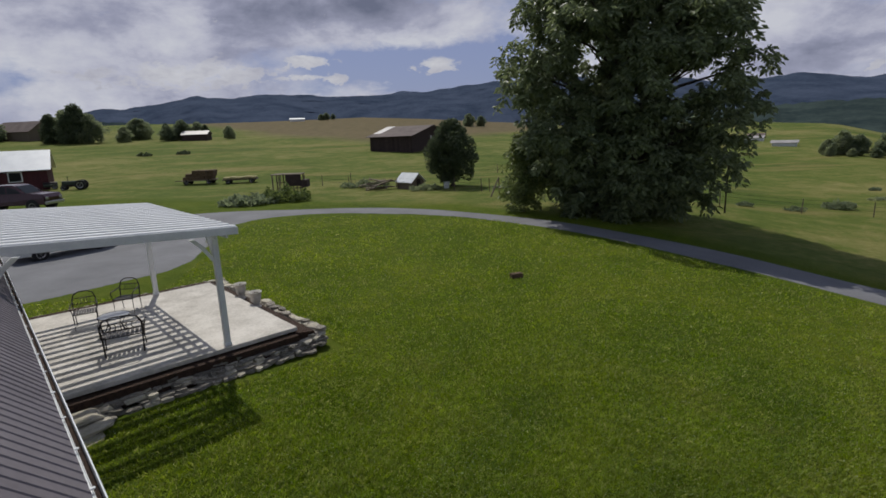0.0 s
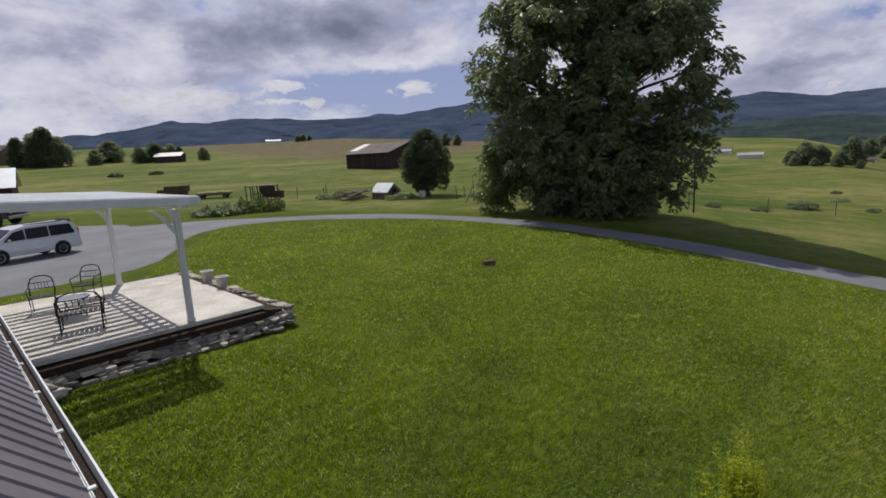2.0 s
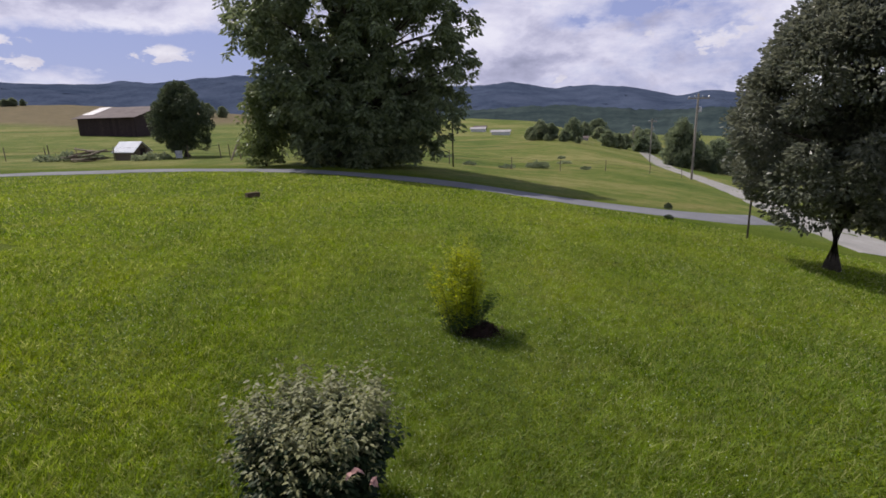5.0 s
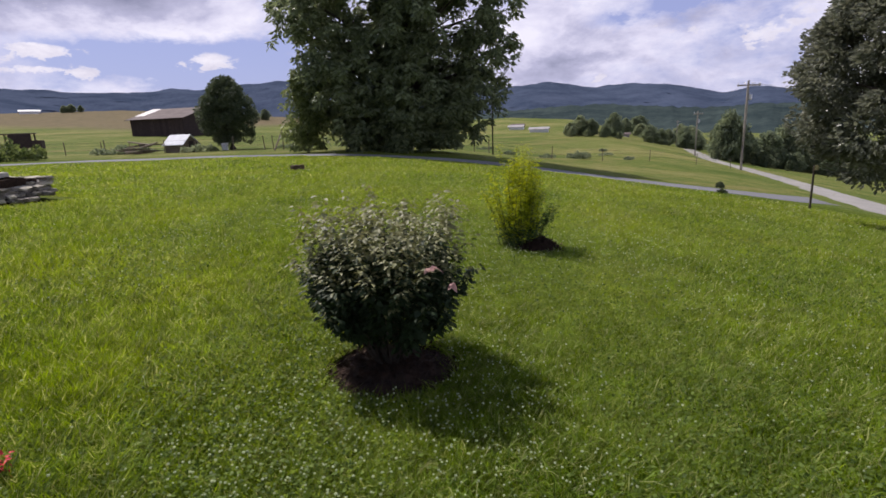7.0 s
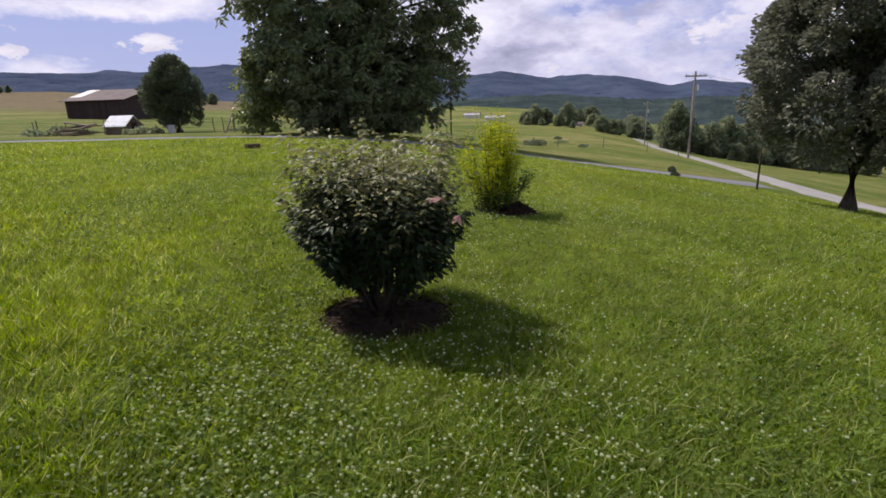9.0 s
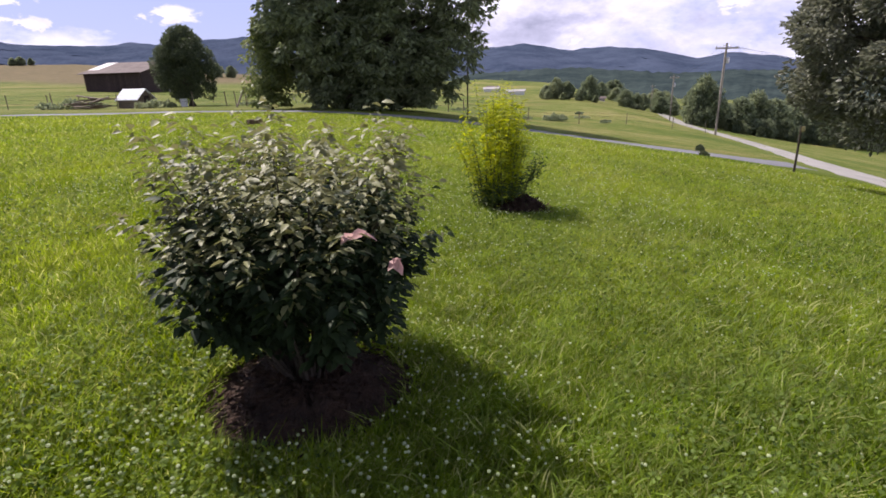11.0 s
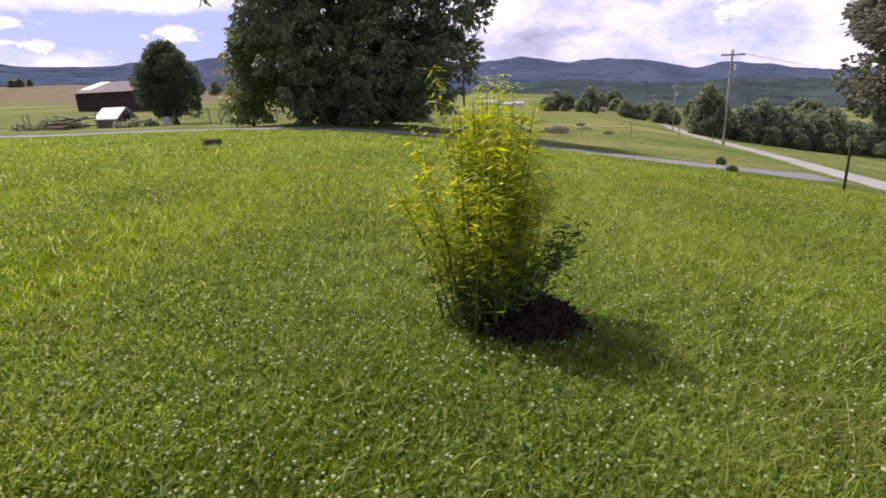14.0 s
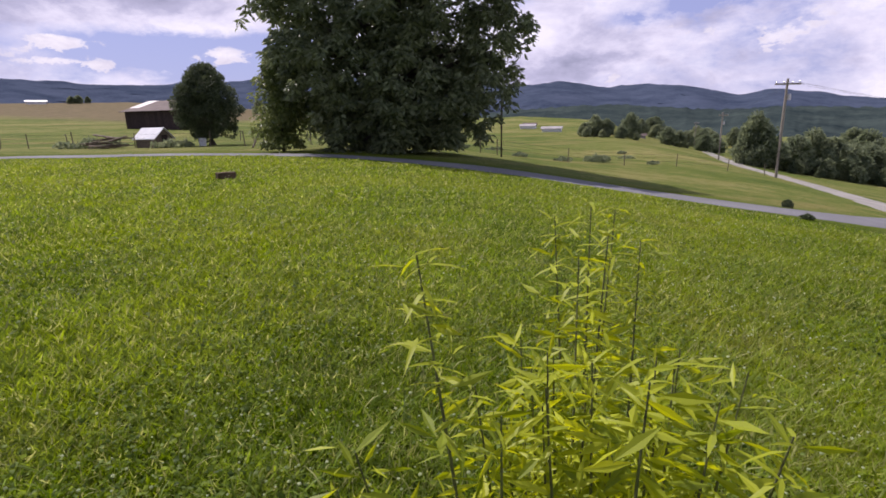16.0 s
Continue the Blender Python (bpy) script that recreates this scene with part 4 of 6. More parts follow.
def armchair():
    c = thing("patio_chair", Matrix.Identity(4), "dark wrought-iron patio armchair with curved back on the slab", "chair", "chairs round the patio table")
    w, d = 0.27, 0.25
    for sx in (-1, 1):
        part("front_leg", bar(bmesh.new(), [(sx * w, d, 0), (sx * (w - 0.01), d - 0.01, 0.25), (sx * w, d, 0.44), (sx * (w + 0.03), d + 0.01, 0.62)]), IRON, c)
        part("back_leg", bar(bmesh.new(), [(sx * (w - 0.02), -d - 0.06, 0), (sx * (w - 0.01), -d, 0.42)]), IRON, c)
        part("armrest", bar(bmesh.new(), [(sx * (w + 0.03), d + 0.03, 0.60), (sx * (w + 0.04), d - 0.04, 0.65), (sx * (w + 0.03), 0, 0.66), (sx * w, -d - 0.02, 0.68)], 0.016), IRON, c)
    bm = bmesh.new()
    bar(bm, [(-w, d, 0.43), (w, d, 0.43), (w, -d, 0.42), (-w, -d, 0.42), (-w, d, 0.43)], 0.014)
    part("seat_frame", bm, IRON, c)
    for k in range(9):
        x = -w + (k + 0.5) * 2 * w / 9
        part("seat_slat", box((x - 0.022, -d, 0.423), (x + 0.022, d, 0.431)), IRON, c)
    bm = bmesh.new()
    arc = [(-w, -d, 0.42), (-w, -d - 0.05, 0.72), (-w + 0.05, -d - 0.08, 0.87), (-0.1, -d - 0.1, 0.93), (0.1, -d - 0.1, 0.93), (w - 0.05, -d - 0.08, 0.87), (w, -d - 0.05, 0.72), (w, -d, 0.42)]
    bar(bm, arc, 0.016)
    bar(bm, [(-w, -d - 0.03, 0.6), (w, -d - 0.03, 0.6)], 0.011)
    bar(bm, [(-w, -d - 0.06, 0.76), (w, -d - 0.06, 0.76)], 0.011)
    for k in range(5):
        x = -0.16 + k * 0.08
        bar(bm, [(x, -d - 0.03, 0.6), (x * 0.8, -d - 0.05, 0.68), (x, -d - 0.06, 0.76)], 0.007, 5)
    part("backrest", bm, IRON, c)
    return c


chair = armchair()
chair.matrix_world = pose(-5.95, 12.95, SLAB, 0, 0, -158)
chair.scale = (0.82, 0.82, 0.82)
copy_thing(chair, pose(-5.45, 13.9, SLAB, 0, 0, 178))
settee = copy_thing(chair, pose(-4.5, 11.2, SLAB, 0, 0, 18))
settee.scale = (1.3, 0.86, 0.84)
tagged(settee, "wide dark wrought-iron patio armchair with its back to the lawn")
table = thing("patio_table", pose(-5.1, 12.3, SLAB, 0, 0, 32), "low round iron patio table with a pale glass top", "table")
part("tabletop", lathe([(0.40, 0.54), (0.415, 0.545), (0.415, 0.555), (0.40, 0.56)], 28), GLASS_TOP, table, "pale grey glass")
bm = bmesh.new()
bar(bm, [(0.425 * math.cos(k * math.pi / 12), 0.425 * math.sin(k * math.pi / 12), 0.548) for k in range(25)], 0.014)
part("rim", bm, IRON, table)
for k in range(4):
    an = radians(45 + 90 * k)
    part("leg", bar(bmesh.new(), [(0.36 * math.cos(an), 0.36 * math.sin(an), 0), (0.22 * math.cos(an), 0.22 * math.sin(an), 0.28), (0.34 * math.cos(an), 0.34 * math.sin(an), 0.54)], 0.014), IRON, table)

urn = thing("planter_urn", local(4.62, 11.45, 0.27), "grey weathered stone urn planter at the patio edge", "planter", "urns by the patio")
part("urn", lathe([(0.11, 0), (0.12, 0.04), (0.075, 0.07), (0.08, 0.11), (0.125, 0.20), (0.14, 0.30), (0.13, 0.36), (0.165, 0.39), (0.165, 0.42), (0.14, 0.42), (0.125, 0.37)]), CONCRETE, urn, smooth=True)
part("soil", lathe([(0.01, 0.34), (0.125, 0.34), (0.12, 0.37), (0.02, 0.38)]), SOIL, urn)
copy_thing(urn, local(4.66, 12.5, 0.27))

block = solo("landscape_block", box((-0.2, -0.1, -0.02), (0.2, 0.1, 0.15), 0.015), HAY, at(5.17, 16.0, 8), "small dark weathered block on the lawn", "block")


# ---- shrubs on the lawn ----
def broad_leaves(name, places, aims, sizes, mat, rng, aspect=0.54, fold=0.10, droop=0.16):
    """Ovate leaves with a folded midrib and a drooping tip."""
    n = len(places)
    aims = aims / np.linalg.norm(aims, axis=1, keepdims=True)
    up0 = np.tile([0.0, 0.0, 1.0], (n, 1)) + rng.normal(0, 0.35, (n, 3))
    side = np.cross(aims, up0)
    side /= np.linalg.norm(side, axis=1, keepdims=True) + 1e-9
    up = np.cross(side, aims)
    s = sizes[:, None]

    def at_leaf(along, across, lift):
        return places + aims * s * along + side * s * aspect * across + up * s * lift
    v = np.stack([at_leaf(0, 0, 0), at_leaf(0.3, -0.46, fold), at_leaf(0.33, 0, 0.02), at_leaf(0.3, 0.46, fold), at_leaf(0.68, -0.36, fold * 0.6 - droop * 0.35), at_leaf(0.68, 0, -droop * 0.4), at_leaf(0.68, 0.36, fold * 0.6 - droop * 0.35), at_leaf(1, 0, -droop)], 1)
    tri = np.array([(0, 2, 1), (0, 3, 2), (1, 2, 5), (1, 5, 4), (2, 3, 6), (2, 6, 5), (4, 5, 7), (5, 6, 7)])
    f = (np.arange(n)[:, None, None] * 8 + tri[None]).reshape(-1, 3)
    return mesh_np(name, v.reshape(-1, 3), f, mat, True)


def mound(radius, height, seed, rough=0.02):
    bm = bmesh.new()
    rng = np.random.default_rng(seed)
    rings = [[bm.verts.new((radius * f * (1 + 0.1 * math.sin(3 * a + seed)) * math.cos(a), radius * f * (1 + 0.1 * math.sin(3 * a + seed)) * math.sin(a), height * (1 - f * f) - 0.03 * f ** 6 + rng.normal(0, rough) * (1 - f * 0.6)))
              for a in [2 * math.pi * k / 40 for k in range(40)]] for f in (0.06, 0.25, 0.45, 0.65, 0.85, 1.0)]
    bm.faces.new(rings[0])
    for a, b in zip(rings, rings[1:]):
        for k in range(40):
            bm.faces.new((a[k], b[k], b[(k + 1) % 40], a[(k + 1) % 40]))
    return bm


def chips(radius, n, seed, mat, name="bark_mulch", size=0.03, rise=0.035):
    rng = np.random.default_rng(seed)
    a, r = rng.random(n) * 2 * math.pi, radius * np.sqrt(rng.random(n))
    p = np.stack([r * np.cos(a), r * np.sin(a), rise * (1 - (r / radius) ** 2) + 0.012 + rng.random(n) * 0.012], -1)
    aim = rng.normal(size=(n, 3)) * (1, 1, 0.35)
    return leaf_mesh(name, p, aim, size * rng.uniform(0.5, 1.4, n), mat, rng, 0.35, 0.05)


BX, BY = 1.26, 2.12
bush = thing("shrub", at(BX, BY), "flat-topped grey-green leafy shrub in a mulch ring on the lawn", "shrub")
rng = np.random.default_rng(21)
env = [(0, 0.17), (0.15, 0.26), (0.35, 0.35), (0.6, 0.39), (0.85, 0.40), (1, 0.38)]
# young and old only sort the leaves toned as lit and as shaded
young, lit_a, old, shaded_a = [], [], [], []
for k in range(330):
    ang, f = k * 2.39996 + rng.normal(0, 0.3), ((k + 0.5) / 330) ** 0.52
    reach = np.interp(f, [e[0] for e in env], [e[1] for e in env]) * (1 + 0.09 * math.sin(3 * ang + 1) + 0.07 * math.sin(5 * ang + 6 * f))
    rr = reach * (math.sqrt(rng.random()) * 1.02 if f > 0.8 else rng.uniform(0.76, 1.20) if rng.random() < 0.8 else rng.uniform(0.3, 0.8))
    shoot = rng.uniform(0.03, 0.13) if f > 0.75 and rng.random() < 0.34 else 0.0
    tip = Vector((rr * math.cos(ang), rr * math.sin(ang), 0.15 + 0.61 * f + rng.normal(0, 0.025) + shoot + 0.05 * (1 - (rr / 0.45) ** 2) * f))
    base = Vector((0.06 * math.cos(ang), 0.06 * math.sin(ang), 0.0))
    mid = base.lerp(tip, 0.55) + Vector((0, 0, 0.03 if f < 0.5 else 0.06))
    if k % 5 == 0:
        part("stem", tube(bmesh.new(), [base, mid, mid.lerp(tip, 0.75)], [0.007, 0.004, 0.0012], 5), BARK, bush)
    along = (tip - mid).normalized()
    for j in range(46):
        q = 1 - 0.5 * (j // 2) / 23 * rng.uniform(0.8, 1.15)
        p = base.lerp(mid, min(1, q * 2)) if q < 0.5 else mid.lerp(tip, q * 2 - 1)
        twig = Vector((rng.normal(0, 1), rng.normal(0, 1), 0)).normalized()
        p = p + twig * rng.uniform(0.0, 0.05) * (1.6 - q) + Vector((0, 0, rng.normal(0, 0.01)))
        flat = Vector((along.x, along.y, 0))
        a = flat * 0.5 + twig * 0.9 + Vector((0, 0, rng.normal(-0.28 if f < 0.6 else -0.10, 0.16)))
        # high outer leaves take the lit tone, all others the shaded one
        lit_top = p.z > 0.50 + rng.normal(0, 0.07) and q > 0.74
        (young if lit_top else old).append(p)
        (lit_a if lit_top else shaded_a).append(a)
pl, am = np.array(young), np.array(lit_a)
order = np.argsort(-(pl[:, 2] - 0.35 * pl[:, 1] + rng.normal(0, 0.05, len(pl))))
rest = order[220:]
part("young_leaves", broad_leaves("young_leaves", pl[rest], am[rest], rng.uniform(0.018, 0.040, len(rest)), BUSH_TIP, rng), BUSH_TIP, bush, "pale grey-green top leaves, the light on them put into the colour")
part("old_leaves", broad_leaves("old_leaves", np.array(old), np.array(shaded_a), rng.uniform(0.026, 0.048, len(old)), BUSH_LEAF, rng), BUSH_LEAF, bush, "dark green lower and inner leaves, shade put into the colour")
leaf_me = [broad_leaves("leaf", np.zeros((1, 3)), np.array([[1.0, 0.0, 0.0]]), np.array([0.032]), BUSH_TIP, rng) for k in range(6)]


def set_leaf(parent, me, p, aim, size):
    """One leaf as an object of its own, pointing the given way."""
    ob = new("leaf", me)
    ob.parent = parent
    q = Vector(aim).to_track_quat("X", "Z")
    ob.matrix_basis = Matrix.Translation(Vector(p)) @ q.to_matrix().to_4x4() @ Matrix.Scale(size, 4)
    return ob


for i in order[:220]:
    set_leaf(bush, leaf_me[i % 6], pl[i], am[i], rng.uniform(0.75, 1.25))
pk = np.array([(-0.04, -0.49, 0.615), (-0.02, -0.48, 0.61), (0.0, -0.48, 0.612), (0.06, -0.49, 0.535), (0.09, -0.48, 0.525), (0.07, -0.48, 0.53)])
part("pink_leaves", broad_leaves("pink_leaves", pk, rng.normal(0, 0.8, (6, 3)) * (1, 0.3, 0.2) + (0.1, -0.35, -0.3), np.full(6, 0.05), PINK_LEAF, rng), PINK_LEAF, bush, "pinkish faded leaves")
mulch = solo("mulch_ring", mound(0.40, 0.045, 3, 0.008), SOIL, at(BX - 0.05, BY - 0.08, 0, -0.005), "dark brown bark mulch ring under the shrub", "mulch", smooth=True)
tagged(part("bark_mulch", chips(0.37, 1400, 5, SOIL, "bark_mulch"), SOIL, mulch), kind="stuff")

WX, WY = 3.57, 3.79
willow = thing("willow_shrub", at(WX, WY), "bushy young yellow-green willow clump with narrow leaves", "shrub")
rng = np.random.default_rng(23)
right_way, back_way = Vector((0.75, -0.66, 0)), Vector((0.66, 0.75, 0))
# stems as (rightward, backward, height of the tip, bright)
stems = [(-0.20, 0.07, 1.05, 1), (-0.27, 0.02, 0.82, 1), (-0.31, 0.05, 0.74, 1), (-0.38, 0.0, 0.66, 1), (-0.34, -0.06, 0.58, 1), (-0.30, 0.12, 0.62, 1), (-0.24, -0.1, 0.68, 1),
         (0.0, 0.30, 0.99, 1), (0.05, 0.36, 1.01, 1), (0.0, 0.08, 0.92, 1), (0.10, 0.12, 0.90, 1), (-0.05, 0.1, 0.92, 1), (0.05, 0.02, 0.93, 1), (-0.10, 0.02, 0.88, 1), (0.14, 0.08, 0.88, 1),
         (0.18, 0.02, 0.76, 1), (0.21, 0.08, 0.70, 1), (0.16, -0.08, 0.72, 1), (0.23, 0.0, 0.60, 1), (-0.14, 0.12, 0.86, 1), (0.0, -0.1, 0.80, 1), (0.08, -0.12, 0.74, 1), (-0.12, -0.1, 0.74, 1),
         (0.08, 0.50, 1.03, 1), (-0.03, 0.48, 1.02, 1), (0.03, 0.44, 1.05, 1), (0.12, 0.46, 0.98, 1), (0.34, 0.0, 0.40, 0), (0.36, -0.04, 0.38, 0), (0.30, 0.05, 0.44, 0), (0.33, 0.08, 0.36, 0), (0.35, 0.03, 0.45, 0), (0.26, -0.05, 0.38, 0)]
for k in range(16):
    stems.append((rng.uniform(-0.12, 0.2), rng.uniform(0.0, 0.3), rng.uniform(0.74, 0.92), 1))
for k in range(34):
    ang, spread = rng.random() * 2 * math.pi, 0.28 * math.sqrt(rng.random())
    stems.append((spread * math.cos(ang) - 0.02, spread * math.sin(ang) + 0.03, rng.uniform(0.52, 0.92) * (1 - 0.35 * (spread / 0.28) ** 2), 1))
for k in range(40):
    ang, spread = rng.random() * 2 * math.pi, rng.uniform(0.05, 0.16)
    stems.append((spread * math.cos(ang), spread * math.sin(ang), rng.uniform(0.10, 0.32), 0))
tops, tops_a, lows, lows_a = [], [], [], []
for s, u, tall, bright in stems:
    tip = right_way * s + back_way * u + Vector((0, 0, tall))
    base = Vector((tip.x * 0.42, tip.y * 0.42, 0)) + Vector((rng.normal(0, 0.025), rng.normal(0, 0.025), 0))
    ctrl = base.lerp(tip, 0.5) + Vector((-tip.x * 0.06, -tip.y * 0.06, 0.03))
    part("stem", tube(bmesh.new(), [base, base.lerp(ctrl, 0.6), ctrl, ctrl.lerp(tip, 0.6), tip], [0.005, 0.004, 0.0032, 0.0020, 0.001], 5), WILLOW_STEM, willow)
    ln = (tip - base).length
    count = int(150 * ln) + 8
    for j in range(count):
        q = 0.12 + 0.88 * (j + rng.random()) / count
        p = (base.lerp(ctrl, q * 2) if q < 0.5 else ctrl.lerp(tip, q * 2 - 1))
        p = p + Vector(rng.normal(0, 0.034, 3)) * (1.25 - q)
        ang = j * 2.4
        a = Vector((math.cos(ang), math.sin(ang), rng.uniform(-0.6, 0.6)))
        # low leaves and stems not marked bright take the shade-darkened green
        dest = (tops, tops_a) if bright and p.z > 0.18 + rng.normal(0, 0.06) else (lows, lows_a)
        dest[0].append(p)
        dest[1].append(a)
tops, tops_a = np.array(tops), np.array(tops_a)
order = np.argsort(-(tops[:, 2] + rng.normal(0, 0.06, len(tops))))
rest = order[240:]
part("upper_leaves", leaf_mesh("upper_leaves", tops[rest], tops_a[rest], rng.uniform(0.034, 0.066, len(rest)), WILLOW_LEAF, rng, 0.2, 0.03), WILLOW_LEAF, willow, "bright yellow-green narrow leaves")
part("lower_leaves", leaf_mesh("lower_leaves", np.array(lows), np.array(lows_a), rng.uniform(0.030, 0.056, len(lows)), WILLOW_LOW, rng, 0.24, 0.04), WILLOW_LOW, willow, "dark green lower leaves, shade put into the colour")
narrow_me = [broad_leaves("leaf", np.zeros((1, 3)), np.array([[1.0, 0.0, 0.0]]), np.array([0.056]), WILLOW_LEAF, rng, 0.12, 0.02, 0.2) for k in range(6)]
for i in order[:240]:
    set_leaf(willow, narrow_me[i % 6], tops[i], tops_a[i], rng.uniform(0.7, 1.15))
heap = solo("mulch_mound", mound(0.24, 0.14, 7, 0.014), SOIL, at(WX + 0.13, WY - 0.09, 0, -0.01), "dark heap of old mulch under the willow", "mulch", smooth=True)
tagged(part("bark_mulch", chips(0.24, 1500, 9, SOIL, "bark_mulch", 0.04, 0.13), SOIL, heap), kind="stuff")
tagged(part("straw", chips(0.30, 260, 10, HAY, "straw", 0.05, 0.02), HAY, heap, "dry brown straw"), kind="stuff")

red = thing("red_flower", at(-0.27, 2.0), "small red flowering plant by the house corner", "flower")
rng = np.random.default_rng(31)
for k in range(5):
    part("stem", tube(bmesh.new(), [(0, 0, 0), (rng.normal(0, 0.02), rng.normal(0, 0.02), 0.04), (rng.normal(0, 0.03), rng.normal(0, 0.03), 0.08)], [0.004, 0.003, 0.002], 5), GARDEN_LEAF, red)
pts = rng.normal(0, 0.022, (70, 3)) * (1, 1, 0.6) + (0.0, 0.0, 0.08)
tagged(part("petals", broad_leaves("petals", pts, rng.normal(0, 1, (70, 3)) + (0, 0, 0.5), np.full(70, 0.02), RED_BLOOM, rng), RED_BLOOM, red), kind="stuff")


# ---- poles, signs, fence ----
def pole_thing(x, y, height, r, label, arms=True):
    p = thing("utility_pole", at(x, y), label, "utility pole")
    part("pole", tube(bmesh.new(), [(0, 0, -0.5), (0, 0, height * 0.5), (0.02, 0, height)], [r, r * 0.85, r * 0.65], 10), POLE_WOOD, p)
    if arms:
        part("crossarm", box((-1.2, -0.06, height - 0.55), (1.2, 0.06, height - 0.41), 0.01, pose(0, -0.14, 0, 0, 0, 0)), POLE_WOOD, p)
        for k in (-1.1, -0.4, 0.4, 1.1):
            ins = lathe([(0.03, 0), (0.05, 0.05), (0.035, 0.1), (0.055, 0.13), (0.02, 0.18)], 10)
            bmesh.ops.transform(ins, matrix=pose(k, -0.14, height - 0.41), verts=ins.verts)
            part("insulator", ins, CHROME, p)
        can = lathe([(0.14, 0), (0.17, 0.04), (0.17, 0.5), (0.13, 0.56), (0.03, 0.58)], 14)
        bmesh.ops.transform(can, matrix=pose(0.24, -0.1, height - 1.9), verts=can.verts)
        part("transformer", can, CHROME, p)
    return p


main_pole = pole_thing(55.8, 29.1, 8.95, 0.15, "tall grey wooden utility pole with crossarm beside the road")
main_pole.rotation_euler.z = radians(-30)
pole_thing(82.0, 50.5, 7.2, 0.13, "slim wooden utility pole further along the road")
pole_thing(150.0, 99.0, 8.0, 0.14, "far wooden utility pole by the road")
wire_bm = bmesh.new()
for off in (-1.1, 0.4, 1.1):
    pa = main_pole.matrix_world @ Vector((off, -0.14, 8.72))
    pb = Vector((82.0 + off * 0.5, 50.5, ground_at(82, 50.5) + 7.0))
    tube(wire_bm, [pa.lerp(pb, f) + Vector((0, 0, -1.6 * f * (1 - f))) for f in np.linspace(0, 1, 12)], 0.006, 4)
    pc = Vector((95 + off, 2.0, ground_at(95, 2) + 9.5))
    tube(wire_bm, [pa.lerp(pc, f) + Vector((0, 0, -2.4 * f * (1 - f))) for f in np.linspace(0, 1, 12)], 0.006, 4)
solo("power_lines", wire_bm, RUBBER, Matrix.Identity(4), "thin dark power lines sagging between the poles", "cable")

slim = thing("lamp_post", at(23.2, 29.2), "thin dark wooden post beside the large tree", "post")
part("pole", tube(bmesh.new(), [(0, 0, -0.3), (0, 0, 1.8), (0.02, 0, 3.6)], [0.07, 0.06, 0.055], 8), BARK, slim)
sign = thing("sign_post", at(17.3, 6.8), "thin dark post with a small sign on top", "sign")
part("pole", tube(bmesh.new(), [(0, 0, -0.3), (0, 0, 1.3)], [0.034, 0.03], 8), BARK, sign)
part("plate", box((-0.10, -0.06, 1.16), (0.10, -0.048, 1.3), 0.004), HAY_TOP, sign)

post_me = from_bm("fence_post", tube(bmesh.new(), [(0, 0, -0.3), (0, 0, 0.6), (0.01, 0.01, 1.05)], [0.036, 0.034, 0.032], 7), OLD_WOOD)
fence = thing("fence", Matrix.Identity(4), "old wooden post and wire fence along the pasture", "fence")
rng = np.random.default_rng(41)
LINES = [((-6.5, 56.0), (10.5, 40.5), 9), ((11.0, 40.2), (24.0, 32.5), 5), ((25.0, 32.0), (54.5, 29.4), 6), ((14.0, 60.0), (26.0, 54.0), 5)]
for (x0, y0), (x1, y1), count in LINES:
    last = None
    for k in range(count):
        f = k / (count - 1)
        x, y = x0 + (x1 - x0) * f + rng.normal(0, 0.15), y0 + (y1 - y0) * f + rng.normal(0, 0.15)
        ob = new("post", post_me)
        ob.parent = fence
        z = ground_at(x, y)
        ob.matrix_basis = pose(x, y, z, rng.normal(0, 3), rng.normal(0, 3), rng.uniform(0, 360))
        if last:
            bm = bmesh.new()
            for hgt in (0.4, 0.7, 0.95):
                tube(bm, [(last[0], last[1], last[2] + hgt), ((x + last[0]) / 2, (y + last[1]) / 2, (z + last[2]) / 2 + hgt - 0.03), (x, y, z + hgt)], 0.006, 3)
            part("wire", bm, IRON, fence)
        last = (x, y, z)
stay = tube(bmesh.new(), [(10.2, 37.0, ground_at(10.2, 37)), (11.1, 38.0, ground_at(11, 38) + 1.25)], 0.06, 6)
part("brace_post", stay, OLD_WOOD, fence)
for x, y, hgt in ((11.15, 38.05, 1.5), (0.4, 52.2, 1.4), (19.8, 31.5, 1.3)):
    ob = new("post", post_me)
    ob.parent = fence
    ob.matrix_basis = pose(x, y, ground_at(x, y), 3, -4, 20) @ Matrix.Diagonal((1.2, 1.2, hgt / 1.25, 1))


# ---- farm buildings ----
def gable_building(name, m, w, d, eave, ridge, wall_mat, roof_mat, label, category, over=0.35, base=-0.6, roof_b=None):
    """A gabled building, ridge along y; x from 0 to w, y from 0 to d."""
    t = thing(name, m, label, category)
    bm = bmesh.new()
    th = 0.15
    for lo, hi in (((0, 0, base), (w, th, eave)), ((0, d - th, base), (w, d, eave)), ((0, th, base), (th, d - th, eave)), ((w - th, th, base), (w, d - th, eave))):
        add_box(bm, lo, hi)
    for y in (0.0, d - th):
        prism([(0, eave), (w, eave), (w / 2, ridge)], y, y + th, bm)
    part("wall", bm, wall_mat, t)
    k = (ridge - eave) / (w / 2)
    for s in (0, 1):
        x0, x1 = (-over, w / 2) if s == 0 else (w + over, w / 2)
        z0 = eave - over * k + 0.03
        part("roof", prism([(x0, z0), (x1, ridge + 0.03), (x1, ridge + 0.1), (x0, z0 + 0.07)], -over, d + over), roof_b if (roof_b and s == 1) else roof_mat, t)
    return t


